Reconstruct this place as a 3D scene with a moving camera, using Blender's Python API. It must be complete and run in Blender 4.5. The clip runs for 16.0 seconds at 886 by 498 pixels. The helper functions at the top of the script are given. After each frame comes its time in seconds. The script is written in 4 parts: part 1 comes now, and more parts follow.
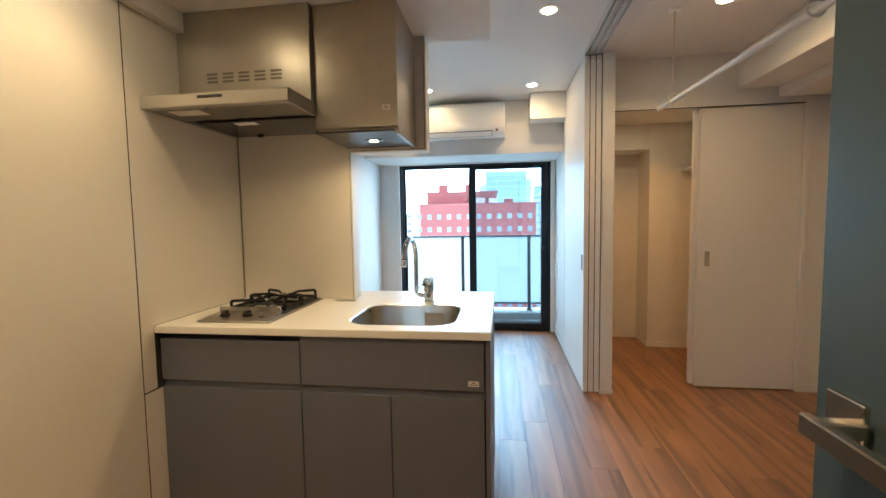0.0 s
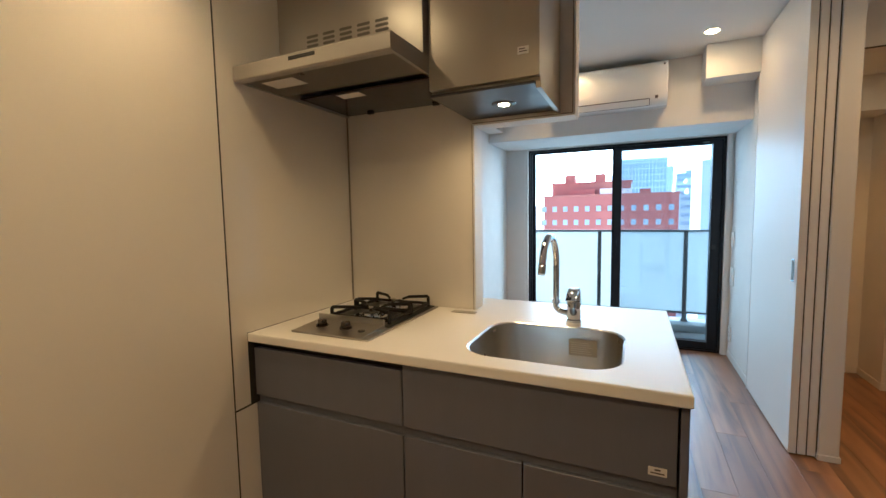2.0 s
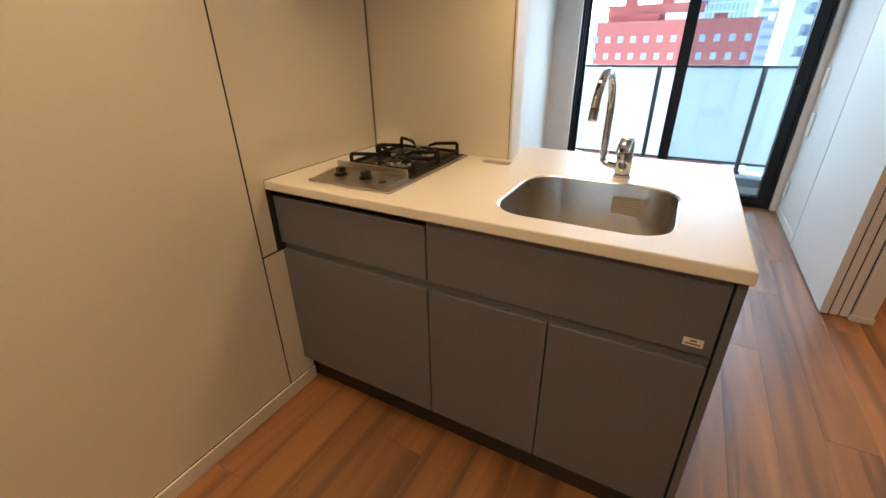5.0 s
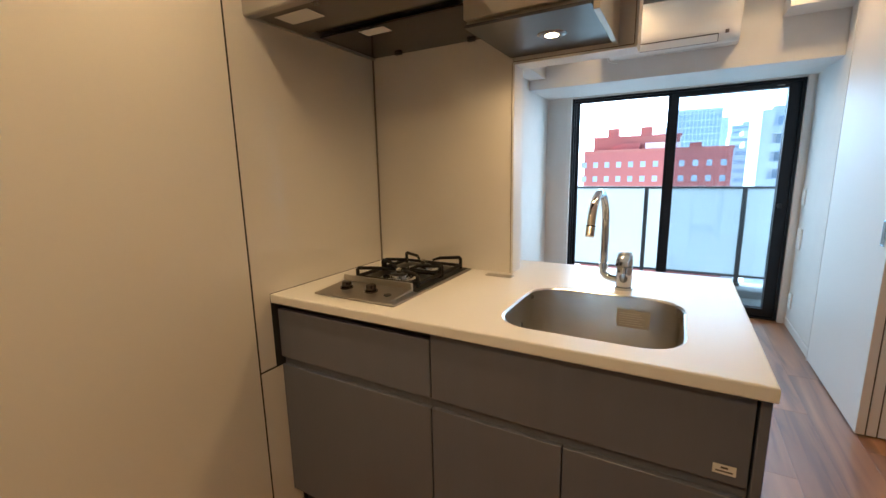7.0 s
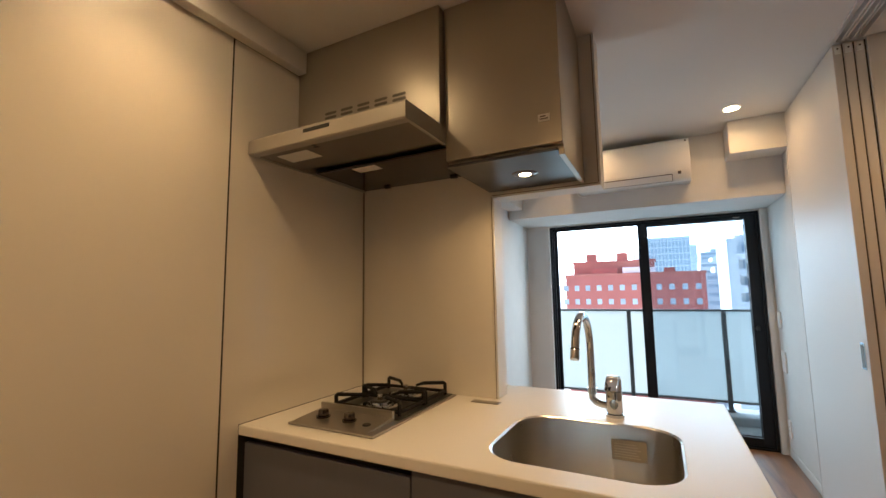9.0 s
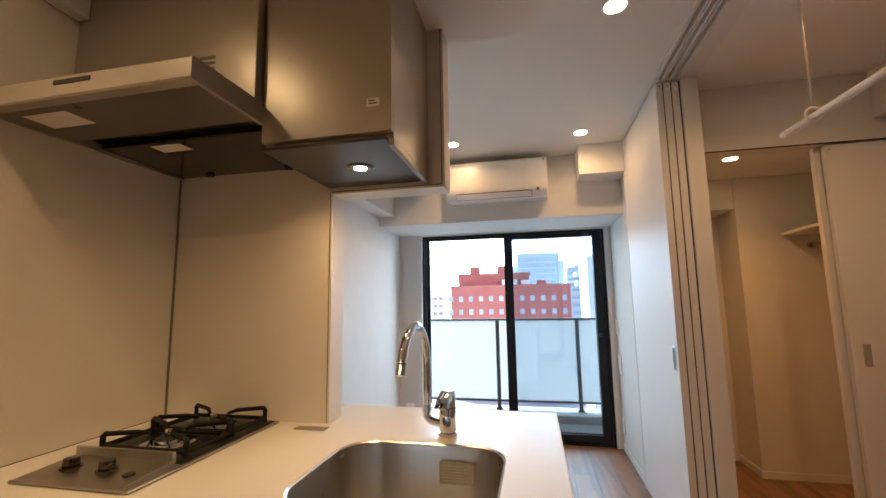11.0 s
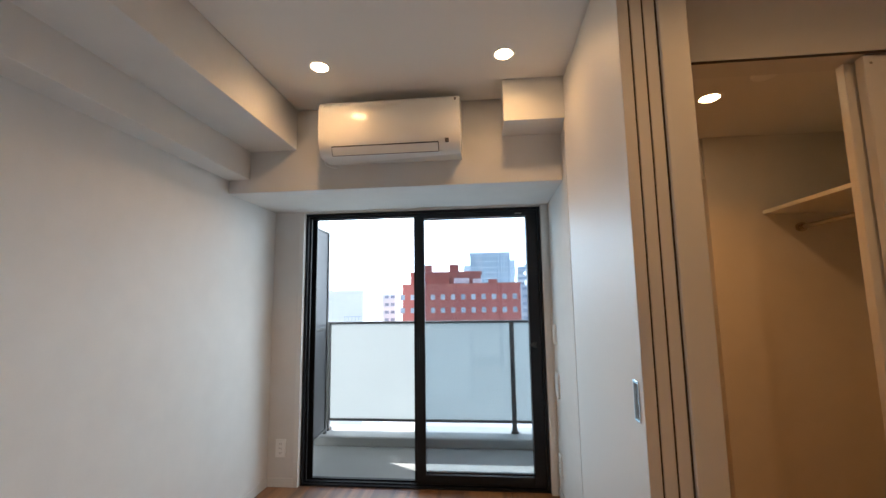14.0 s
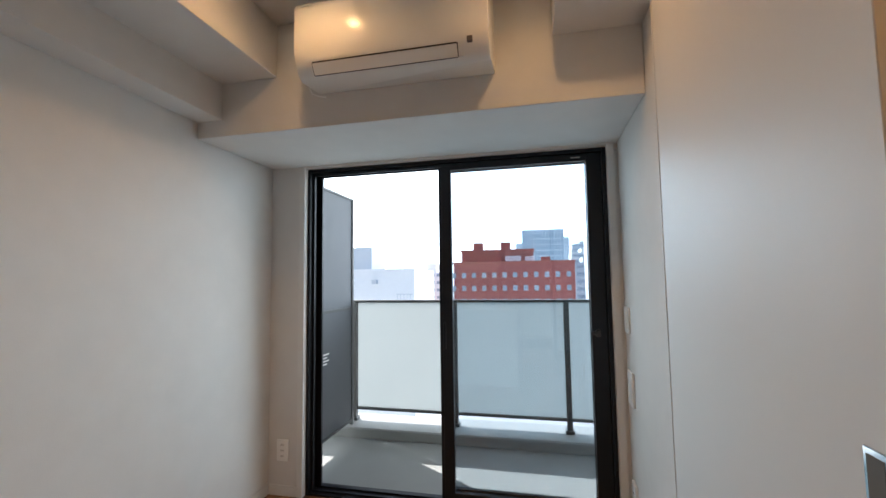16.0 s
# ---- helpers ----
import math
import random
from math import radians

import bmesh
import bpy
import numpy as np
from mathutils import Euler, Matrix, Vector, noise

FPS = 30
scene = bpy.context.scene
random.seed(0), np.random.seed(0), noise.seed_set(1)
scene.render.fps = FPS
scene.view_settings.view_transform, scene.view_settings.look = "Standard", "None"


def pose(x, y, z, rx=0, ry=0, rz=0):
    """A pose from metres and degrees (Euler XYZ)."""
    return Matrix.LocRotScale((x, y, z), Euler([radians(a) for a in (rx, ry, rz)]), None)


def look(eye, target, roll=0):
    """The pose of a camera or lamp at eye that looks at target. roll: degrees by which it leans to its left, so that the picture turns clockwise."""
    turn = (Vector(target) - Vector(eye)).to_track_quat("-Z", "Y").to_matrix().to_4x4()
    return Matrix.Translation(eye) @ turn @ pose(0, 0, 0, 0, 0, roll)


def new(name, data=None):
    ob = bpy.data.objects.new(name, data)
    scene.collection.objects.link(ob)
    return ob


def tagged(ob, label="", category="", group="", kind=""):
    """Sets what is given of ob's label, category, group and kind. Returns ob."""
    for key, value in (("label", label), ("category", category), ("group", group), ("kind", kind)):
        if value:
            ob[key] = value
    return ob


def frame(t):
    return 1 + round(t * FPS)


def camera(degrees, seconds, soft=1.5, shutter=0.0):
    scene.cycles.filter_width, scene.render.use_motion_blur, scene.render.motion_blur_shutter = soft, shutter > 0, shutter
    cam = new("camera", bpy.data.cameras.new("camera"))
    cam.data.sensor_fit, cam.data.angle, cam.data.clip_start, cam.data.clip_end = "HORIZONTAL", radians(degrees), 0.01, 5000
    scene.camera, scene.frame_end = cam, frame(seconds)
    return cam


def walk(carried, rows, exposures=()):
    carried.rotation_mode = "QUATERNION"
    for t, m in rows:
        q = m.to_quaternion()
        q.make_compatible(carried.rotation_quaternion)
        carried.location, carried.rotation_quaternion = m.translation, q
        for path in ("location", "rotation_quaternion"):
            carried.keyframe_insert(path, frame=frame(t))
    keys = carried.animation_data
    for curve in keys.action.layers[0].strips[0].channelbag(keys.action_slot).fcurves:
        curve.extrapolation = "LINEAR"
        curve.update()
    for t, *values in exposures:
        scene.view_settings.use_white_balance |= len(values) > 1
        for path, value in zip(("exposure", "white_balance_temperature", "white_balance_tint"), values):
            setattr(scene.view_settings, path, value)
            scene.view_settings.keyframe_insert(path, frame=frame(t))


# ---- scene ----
cam = camera(93.3, 16.0)
EXPOSURES = [(0, 2.2, 4900, -3), (2, 1.8, 5000, 0), (3, 1.65, 5200, 4), (4, 1.85, 5900, 10), (6.4, 2.15, 4650, -4), (7.3, 1.7, 5500, 6), (8.2, 1.5, 5750, 6), (10.5, 1.7, 5600, 8), (11, 1.7, 5850, 11), (12, 1.7, 5850, 11), (12.5, 1.6, 5850, 9), (13.5, 1.4, 6000, 10), (16, 1.05, 6200, 11)]
PATH = [
    (0, (1.334, -1.43, 1.241), (1.061, 0.546, 1.103), -0.9),
    (0.5, (1.315, -1.39, 1.23), (0.897, 0.561, 1.087), -0.9),
    (1, (1.264, -1.266, 1.229), (0.692, 0.645, 1.089), -1.0),
    (1.5, (1.212, -1.118, 1.231), (0.496, 0.744, 1.087), -1.0),
    (2, (1.179, -0.98, 1.236), (0.349, 0.833, 1.072), -1.0),
    (2.5, (1.146, -0.903, 1.237), (0.242, 0.867, 1.016), -1.1),
    (3, (1.122, -0.871, 1.234), (0.189, 0.862, 0.877), -1.0),
    (3.5, (1.131, -0.856, 1.233), (0.197, 0.821, 0.669), -1.0),
    (4, (1.131, -0.853, 1.227), (0.231, 0.748, 0.437), -0.9),
    (4.2, (1.13, -0.851, 1.224), (0.248, 0.714, 0.346), -0.9),
    (6.3, (1.125, -0.844, 1.223), (0.211, 0.771, 0.477), -0.9),
    (6.5, (1.127, -0.846, 1.224), (0.193, 0.803, 0.585), -1.1),
    (7, (1.124, -0.853, 1.226), (0.156, 0.859, 0.862), -1.1),
    (7.5, (1.124, -0.852, 1.225), (0.141, 0.886, 1.111), -1.2),
    (8, (1.122, -0.865, 1.234), (0.137, 0.875, 1.306), -1.1),
    (8.2, (1.121, -0.866, 1.235), (0.137, 0.87, 1.363), -1.1),
    (10.3, (1.193, -0.815, 1.208), (0.564, 1.066, 1.463), -0.8),
    (10.5, (1.204, -0.792, 1.21), (0.638, 1.109, 1.467), -0.9),
    (11, (1.24, -0.663, 1.217), (0.827, 1.278, 1.472), -0.9),
    (11.5, (1.296, -0.509, 1.227), (1.009, 1.455, 1.477), -0.8),
    (12, (1.337, -0.314, 1.23), (1.138, 1.661, 1.479), -0.8),
    (12.5, (1.404, -0.148, 1.224), (1.254, 1.831, 1.468), -0.9),
    (13, (1.465, -0.009, 1.222), (1.338, 1.972, 1.469), -0.9),
    (13.5, (1.483, 0.141, 1.214), (1.333, 2.12, 1.461), -0.8),
    (14, (1.485, 0.352, 1.218), (1.289, 2.328, 1.462), -0.8),
    (14.5, (1.482, 0.522, 1.224), (1.218, 2.491, 1.454), -0.9),
    (15, (1.503, 0.694, 1.246), (1.167, 2.655, 1.451), -0.9),
    (15.3, (1.5, 0.769, 1.254), (1.142, 2.729, 1.438), -0.7),
    (15.5, (1.523, 0.845, 1.239), (1.124, 2.798, 1.411), -0.9),
    (16, (1.52, 1.015, 1.194), (1.08, 2.96, 1.338), -0.8),
]
walk(cam, [(t, look(eye, target, roll)) for t, eye, target, roll in PATH], EXPOSURES)
SKY, SUN, LAMP_W, KITCHEN_W, HALL_FILL_W, CLOSET_W, CAB_W, SKYLIGHT_W, HAZE = 0.15, 5.0, 0.55, 0.6, 2.8, 0.9, 0.5, 1.35, 2.7

# ---- world and lights ----
SUN_EL = radians(47)
SUN_DIR = Vector((-0.843, 0.539, 0)) * math.cos(SUN_EL) + Vector((0, 0, math.sin(SUN_EL)))
world = bpy.data.worlds.new("sky")
world.use_nodes = True
scene.world = world
sky = world.node_tree.nodes.new("ShaderNodeTexSky")
sky.sky_type, sky.sun_disc = "NISHITA", False
sky.sun_elevation, sky.sun_rotation = SUN_EL, math.atan2(SUN_DIR.x, SUN_DIR.y)
sky.air_density, sky.dust_density, sky.ozone_density = 1.0, 1.5, 1.0
bg = world.node_tree.nodes["Background"]
bg.inputs[1].default_value = SKY
world.node_tree.links.new(sky.outputs[0], bg.inputs[0])

sun = new("sun", bpy.data.lights.new("sun", "SUN"))
sun.data.energy, sun.data.angle, sun.data.color = SUN, radians(0.53), (1.0, 0.95, 0.87)
sun.matrix_world = look(SUN_DIR * 30, (0, 0, 0))

WARM, AMBER = (1.0, 0.57, 0.22), (1.0, 0.50, 0.17)


def lamp(x, y, z, watts, spread=130, colour=WARM):
    li = new("lamp_light", bpy.data.lights.new("lamp_light", "AREA"))
    li.data.shape, li.data.size, li.data.energy, li.data.color = "DISK", 0.07, watts, colour
    li.data.spread = radians(spread)
    li.matrix_world = pose(x, y, z)
    return li


CEIL, DROP = 2.345, 2.113
# last entry is an unseen hall lamp, added to brighten the cabinet fronts
LAMPS = [(0.718, 2.18, CEIL), (1.598, 2.18, CEIL), (1.596, 0.93, CEIL), (2.482, 0.964, CEIL), (0.25, -0.34, DROP), (0.85, -1.2, DROP)]
for p in LAMPS:
    if p[2] == CEIL:
        lamp(p[0], p[1], p[2] - 0.006, LAMP_W * (2.4 if p[0] > 2 else 1.0), 145, AMBER)
    else:
        lamp(p[0], p[1], p[2] - 0.006, KITCHEN_W if p[0] < 0.5 else HALL_FILL_W, 108 if p[0] < 0.5 else 150)
lamp(2.504, 2.237, 2.094, CLOSET_W, 120, (1.0, 0.38, 0.07))
lamp(0.776, 0.41, 1.5955, CAB_W, 155)


# skylight in the opening of the balcony window
sl = new("sky_light", bpy.data.lights.new("sky_light", "AREA"))
sl.data.shape, sl.data.size, sl.data.size_y, sl.data.energy, sl.data.color = "RECTANGLE", 1.62, 1.76, SKYLIGHT_W, (0.56, 0.88, 1.0)
sl.matrix_world = look((1.041, 3.17, 0.935), (1.041, 2.0, 0.935))


# ---- materials ----
def mat(name, base, rough=0.5, metal=0.0, var=0.06, scale=6.0, fine=220.0, bump=0.05, spec=0.5, coat=0.0, stretch=(1, 1, 1), rough_var=0.08, per_object=False, dark=None):
    m = bpy.data.materials.new(name)
    m.use_nodes = True
    nt = m.node_tree
    N, L = nt.nodes, nt.links
    b = N["Principled BSDF"]
    b.inputs["Roughness"].default_value, b.inputs["Metallic"].default_value = rough, metal
    b.inputs["Specular IOR Level"].default_value = spec
    b.inputs["Coat Weight"].default_value, b.inputs["Coat Roughness"].default_value = coat, 0.12
    tc = N.new("ShaderNodeTexCoord")
    mp = N.new("ShaderNodeMapping")
    mp.inputs["Scale"].default_value = stretch
    L.new(tc.outputs["Object"], mp.inputs["Vector"])
    vec = mp.outputs[0]
    if per_object:
        oi = N.new("ShaderNodeObjectInfo")
        mul = N.new("ShaderNodeMath")
        mul.operation, mul.inputs[1].default_value = "MULTIPLY", 37.0
        L.new(oi.outputs["Random"], mul.inputs[0])
        add = N.new("ShaderNodeVectorMath")
        L.new(vec, add.inputs[0])
        L.new(mul.outputs[0], add.inputs[1])
        vec = add.outputs[0]
    big, small = N.new("ShaderNodeTexNoise"), N.new("ShaderNodeTexNoise")
    big.inputs["Scale"].default_value, big.inputs["Detail"].default_value = scale, 4
    small.inputs["Scale"].default_value, small.inputs["Detail"].default_value = fine, 2
    for n in (big, small):
        L.new(vec, n.inputs["Vector"])
    mix = N.new("ShaderNodeMix")
    mix.data_type = "RGBA"
    lo = dark or tuple(c * (1 - var) for c in base)
    hi = tuple(min(1, c * (1 + var)) for c in base)
    mix.inputs[6].default_value, mix.inputs[7].default_value = (*lo, 1), (*hi, 1)
    avg = N.new("ShaderNodeMath")
    avg.operation = "MULTIPLY_ADD"
    avg.inputs[1].default_value = 0.35
    L.new(small.outputs["Fac"], avg.inputs[0])
    half = N.new("ShaderNodeMath")
    half.operation, half.inputs[1].default_value = "MULTIPLY", 0.65
    L.new(big.outputs["Fac"], half.inputs[0])
    L.new(half.outputs[0], avg.inputs[2])
    L.new(avg.outputs[0], mix.inputs["Factor"])
    L.new(mix.outputs[2], b.inputs["Base Color"])
    rr = N.new("ShaderNodeMapRange")
    rr.inputs["To Min"].default_value, rr.inputs["To Max"].default_value = max(0.02, rough - rough_var), min(1, rough + rough_var)
    L.new(big.outputs["Fac"], rr.inputs["Value"])
    L.new(rr.outputs[0], b.inputs["Roughness"])
    if bump:
        bp = N.new("ShaderNodeBump")
        bp.inputs["Strength"].default_value, bp.inputs["Distance"].default_value = bump, 0.002
        L.new(small.outputs["Fac"], bp.inputs["Height"])
        L.new(bp.outputs[0], b.inputs["Normal"])
    return m


def wood_floor():
    m = bpy.data.materials.new("oak_floor")
    m.use_nodes = True
    N, L = m.node_tree.nodes, m.node_tree.links
    b = N["Principled BSDF"]
    tc, oi = N.new("ShaderNodeTexCoord"), N.new("ShaderNodeObjectInfo")
    mul = N.new("ShaderNodeMath")
    mul.operation, mul.inputs[1].default_value = "MULTIPLY", 53.0
    L.new(oi.outputs["Random"], mul.inputs[0])
    off = N.new("ShaderNodeVectorMath")
    L.new(tc.outputs["Object"], off.inputs[0])
    L.new(mul.outputs[0], off.inputs[1])
    mp = N.new("ShaderNodeMapping")
    mp.inputs["Scale"].default_value = (7, 0.65, 7)
    L.new(off.outputs[0], mp.inputs["Vector"])
    warp = N.new("ShaderNodeTexNoise")
    warp.inputs["Scale"].default_value, warp.inputs["Detail"].default_value, warp.inputs["Distortion"].default_value = 1.3, 5, 1.4
    L.new(mp.outputs[0], warp.inputs["Vector"])
    mp2 = N.new("ShaderNodeMapping")
    mp2.inputs["Scale"].default_value = (260, 5, 260)
    L.new(off.outputs[0], mp2.inputs["Vector"])
    fine = N.new("ShaderNodeTexNoise")
    fine.inputs["Scale"].default_value, fine.inputs["Detail"].default_value = 1.0, 3
    L.new(mp2.outputs[0], fine.inputs["Vector"])
    ramp = N.new("ShaderNodeValToRGB")
    e = ramp.color_ramp.elements
    e[0].position, e[0].color = 0.24, (0.079, 0.025, 0.008, 1)
    e[1].position, e[1].color = 0.72, (0.422, 0.196, 0.066, 1)
    for pos, col in ((0.36, (0.167, 0.063, 0.021, 1)), (0.42, (0.264, 0.106, 0.034, 1)), (0.55, (0.343, 0.150, 0.050, 1))):
        k = e.new(pos)
        k.color = col
    L.new(warp.outputs["Fac"], ramp.inputs[0])
    hsv = N.new("ShaderNodeHueSaturation")
    val = N.new("ShaderNodeMapRange")
    val.inputs["To Min"].default_value, val.inputs["To Max"].default_value = 0.82, 1.18
    L.new(oi.outputs["Random"], val.inputs["Value"])
    L.new(val.outputs[0], hsv.inputs["Value"])
    L.new(ramp.outputs[0], hsv.inputs["Color"])
    mixf = N.new("ShaderNodeMix")
    mixf.data_type, mixf.blend_type = "RGBA", "MULTIPLY"
    mixf.inputs["Factor"].default_value = 0.16
    L.new(hsv.outputs[0], mixf.inputs[6])
    L.new(fine.outputs["Fac"], mixf.inputs[7])
    # thin dark growth lines that wander along the plank
    mp3 = N.new("ShaderNodeMapping")
    mp3.inputs["Scale"].default_value = (9, 0.55, 9)
    L.new(off.outputs[0], mp3.inputs["Vector"])
    wave = N.new("ShaderNodeTexWave")
    wave.wave_type, wave.bands_direction = "BANDS", "X"
    for key, v in (("Scale", 0.2), ("Distortion", 16.0), ("Detail", 3.0), ("Detail Scale", 0.55)):
        wave.inputs[key].default_value = v
    L.new(mp3.outputs[0], wave.inputs["Vector"])
    line = N.new("ShaderNodeMapRange")
    for key, v in (("From Min", 0.80), ("From Max", 1.0), ("To Min", 0.0), ("To Max", 0.62)):
        line.inputs[key].default_value = v
    L.new(wave.outputs["Fac"], line.inputs["Value"])
    streak = N.new("ShaderNodeMix")
    streak.data_type = "RGBA"
    streak.inputs[7].default_value = (0.085, 0.03, 0.013, 1)
    L.new(line.outputs[0], streak.inputs["Factor"])
    L.new(mixf.outputs[2], streak.inputs[6])
    L.new(streak.outputs[2], b.inputs["Base Color"])
    rr = N.new("ShaderNodeMapRange")
    rr.inputs["To Min"].default_value, rr.inputs["To Max"].default_value = 0.38, 0.52
    b.inputs["Specular IOR Level"].default_value = 0.7
    b.inputs["Coat Weight"].default_value, b.inputs["Coat Roughness"].default_value = 1.0, 0.46
    L.new(fine.outputs["Fac"], rr.inputs["Value"])
    L.new(rr.outputs[0], b.inputs["Roughness"])
    bp = N.new("ShaderNodeBump")
    bp.inputs["Strength"].default_value, bp.inputs["Distance"].default_value = 0.12, 0.001
    L.new(fine.outputs["Fac"], bp.inputs["Height"])
    L.new(bp.outputs[0], b.inputs["Normal"])
    return m


def glass(name, rough=0.0, tint=(1, 1, 1), weight=1.0):
    m = bpy.data.materials.new(name)
    m.use_nodes = True
    N, L = m.node_tree.nodes, m.node_tree.links
    N.clear()
    out, tr, gl, mx = N.new("ShaderNodeOutputMaterial"), N.new("ShaderNodeBsdfTransparent"), N.new("ShaderNodeBsdfGlossy"), N.new("ShaderNodeMixShader")
    tr.inputs[0].default_value, gl.inputs["Roughness"].default_value = (*tint, 1), rough
    fr = N.new("ShaderNodeFresnel")
    fr.inputs[0].default_value = 1.45
    L.new(fr.outputs[0], mx.inputs[0])
    L.new(tr.outputs[0], mx.inputs[1])
    L.new(gl.outputs[0], mx.inputs[2])
    L.new(mx.outputs[0], out.inputs[0])
    return m


def frosted():
    m = bpy.data.materials.new("frosted_glass")
    m.use_nodes = True
    N, L = m.node_tree.nodes, m.node_tree.links
    N.clear()
    out, tl, df, mx, gl, mg = (N.new("ShaderNodeOutputMaterial"), N.new("ShaderNodeBsdfTranslucent"), N.new("ShaderNodeBsdfDiffuse"),
                               N.new("ShaderNodeMixShader"), N.new("ShaderNodeBsdfGlossy"), N.new("ShaderNodeMixShader"))
    ns = N.new("ShaderNodeTexNoise")
    ns.inputs["Scale"].default_value = 2.0
    cr = N.new("ShaderNodeMix")
    cr.data_type = "RGBA"
    cr.inputs[6].default_value, cr.inputs[7].default_value = (0.525, 0.54, 0.53, 1), (0.585, 0.60, 0.59, 1)
    L.new(ns.outputs["Fac"], cr.inputs["Factor"])
    L.new(cr.outputs[2], tl.inputs[0])
    df.inputs[0].default_value = (0.6, 0.64, 0.66, 1)
    mx.inputs[0].default_value = 0.3
    gl.inputs["Roughness"].default_value = 0.3
    mg.inputs[0].default_value = 0.04
    L.new(tl.outputs[0], mx.inputs[1])
    L.new(df.outputs[0], mx.inputs[2])
    L.new(mx.outputs[0], mg.inputs[1])
    L.new(gl.outputs[0], mg.inputs[2])
    L.new(mg.outputs[0], out.inputs[0])
    return m


def glow(name, colour, power):
    m = bpy.data.materials.new(name)
    m.use_nodes = True
    b = m.node_tree.nodes["Principled BSDF"]
    b.inputs["Base Color"].default_value = (0.8, 0.8, 0.8, 1)
    b.inputs["Emission Color"].default_value = (*colour, 1)
    b.inputs["Emission Strength"].default_value = power
    return m


M_WALL = mat("wallpaper_white", (0.74, 0.725, 0.705), 0.85, var=0.085, scale=8, fine=420, bump=0.35)
M_CEIL = mat("ceiling_paper", (0.82, 0.81, 0.79), 0.9, var=0.02, scale=2, fine=380, bump=0.3)
M_PANEL = mat("melamine_cream", (0.74, 0.70, 0.64), 0.06, spec=0.9, var=0.02, scale=2, fine=60, bump=0.0, rough_var=0.0)
M_MATTE = mat("melamine_cream_satin", (0.74, 0.70, 0.64), 0.36, var=0.02, scale=2, fine=60, bump=0.0, rough_var=0.0, spec=0.4)
M_DOOR = mat("door_white", (0.76, 0.74, 0.72), 0.48, var=0.015, scale=2, fine=90, bump=0.02)
M_TRIM = mat("trim_white", (0.76, 0.75, 0.73), 0.45, var=0.02, scale=5, fine=80, bump=0.02)
M_SOLID = mat("counter_acrylic", (0.76, 0.745, 0.72), 0.34, var=0.015, scale=8, fine=300, bump=0.0, rough_var=0.0)
M_GREY = mat("cabinet_grey", (0.128, 0.136, 0.178), 0.42, var=0.1, scale=3, fine=60, bump=0.05, stretch=(8, 8, 0.6))
M_GREIGE = mat("cabinet_greige", (0.40, 0.365, 0.31), 0.33, metal=0.6, var=0.03, scale=2, fine=160, bump=0.0, rough_var=0.0)
M_HOOD = mat("hood_silver", (0.42, 0.40, 0.37), 0.34, metal=0.6, var=0.03, scale=4, fine=300, bump=0.02)
M_DARK = mat("dark_metal", (0.045, 0.043, 0.045), 0.4, metal=0.3, var=0.15, scale=5, fine=120, bump=0.03)
M_BAFFLE = mat("baffle_bronze", (0.030, 0.024, 0.026), 0.1, metal=0.0, var=0.08, scale=4, fine=120, bump=0.02)
M_BLACK = mat("black_enamel", (0.012, 0.012, 0.013), 0.32, var=0.3, scale=20, fine=200, bump=0.05)
M_IRON = mat("cast_iron_enamel", (0.008, 0.008, 0.0085), 0.55, var=0.3, scale=30, fine=300, bump=0.1, spec=0.25)
M_GAP = mat("shadow_gap_black", (0.02, 0.02, 0.021), 0.7, var=0.2, bump=0)
M_STEEL = mat("brushed_steel", (0.44, 0.425, 0.40), 0.34, metal=1.0, var=0.05, scale=3, fine=30, bump=0.0, stretch=(2, 30, 30), rough_var=0.03)
M_SINK = mat("sink_steel", (0.56, 0.545, 0.52), 0.30, metal=1.0, var=0.06, scale=5, fine=900, bump=0.06)
M_BLACKCHROME = mat("dark_chrome", (0.12, 0.10, 0.09), 0.16, metal=1.0, var=0.03, bump=0)
M_PALE = mat("sticker_film", (0.40, 0.385, 0.36), 0.4, var=0.03, bump=0)
M_CHROME = mat("chrome", (0.60, 0.64, 0.69), 0.07, metal=1.0, var=0.02, bump=0, rough_var=0.02)
M_ALU = mat("window_black_aluminium", (0.012, 0.0135, 0.018), 0.36, metal=0.4, var=0.15, scale=6, fine=200, bump=0.03)
M_BRONZE = mat("rail_aluminium_grey", (0.10, 0.10, 0.098), 0.45, metal=0.5, var=0.1, scale=6, fine=150, bump=0.03)
# shade inside vent slots and finger recess, put into a flat colour
M_SLOT = mat("vent_slot_shade", (0.13, 0.118, 0.10), 0.6, var=0.05, bump=0)
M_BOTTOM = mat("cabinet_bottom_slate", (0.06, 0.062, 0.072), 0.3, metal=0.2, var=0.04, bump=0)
M_UNDER = mat("hood_underside", (0.17, 0.15, 0.135), 0.3, metal=0.5, var=0.05, bump=0)
# panel seals, and the painted shadow line under the closet header
M_SEAL_SHADOW = mat("brush_seal_and_shadow_line", (0.07, 0.058, 0.05), 0.9, var=0.1, bump=0)
M_EDGE = mat("trim_joint_bronze", (0.2, 0.15, 0.11), 0.5, var=0.05, bump=0)
M_BEAD = mat("corner_bead_bronze", (0.28, 0.25, 0.21), 0.4, metal=0.5, var=0.05, bump=0)
M_AC = mat("ac_white_plastic", (0.82, 0.81, 0.79), 0.22, var=0.01, scale=3, fine=80, bump=0.01, rough_var=0.03)
M_AC2 = mat("ac_grey_flap", (0.62, 0.62, 0.61), 0.35, var=0.02, bump=0.01)
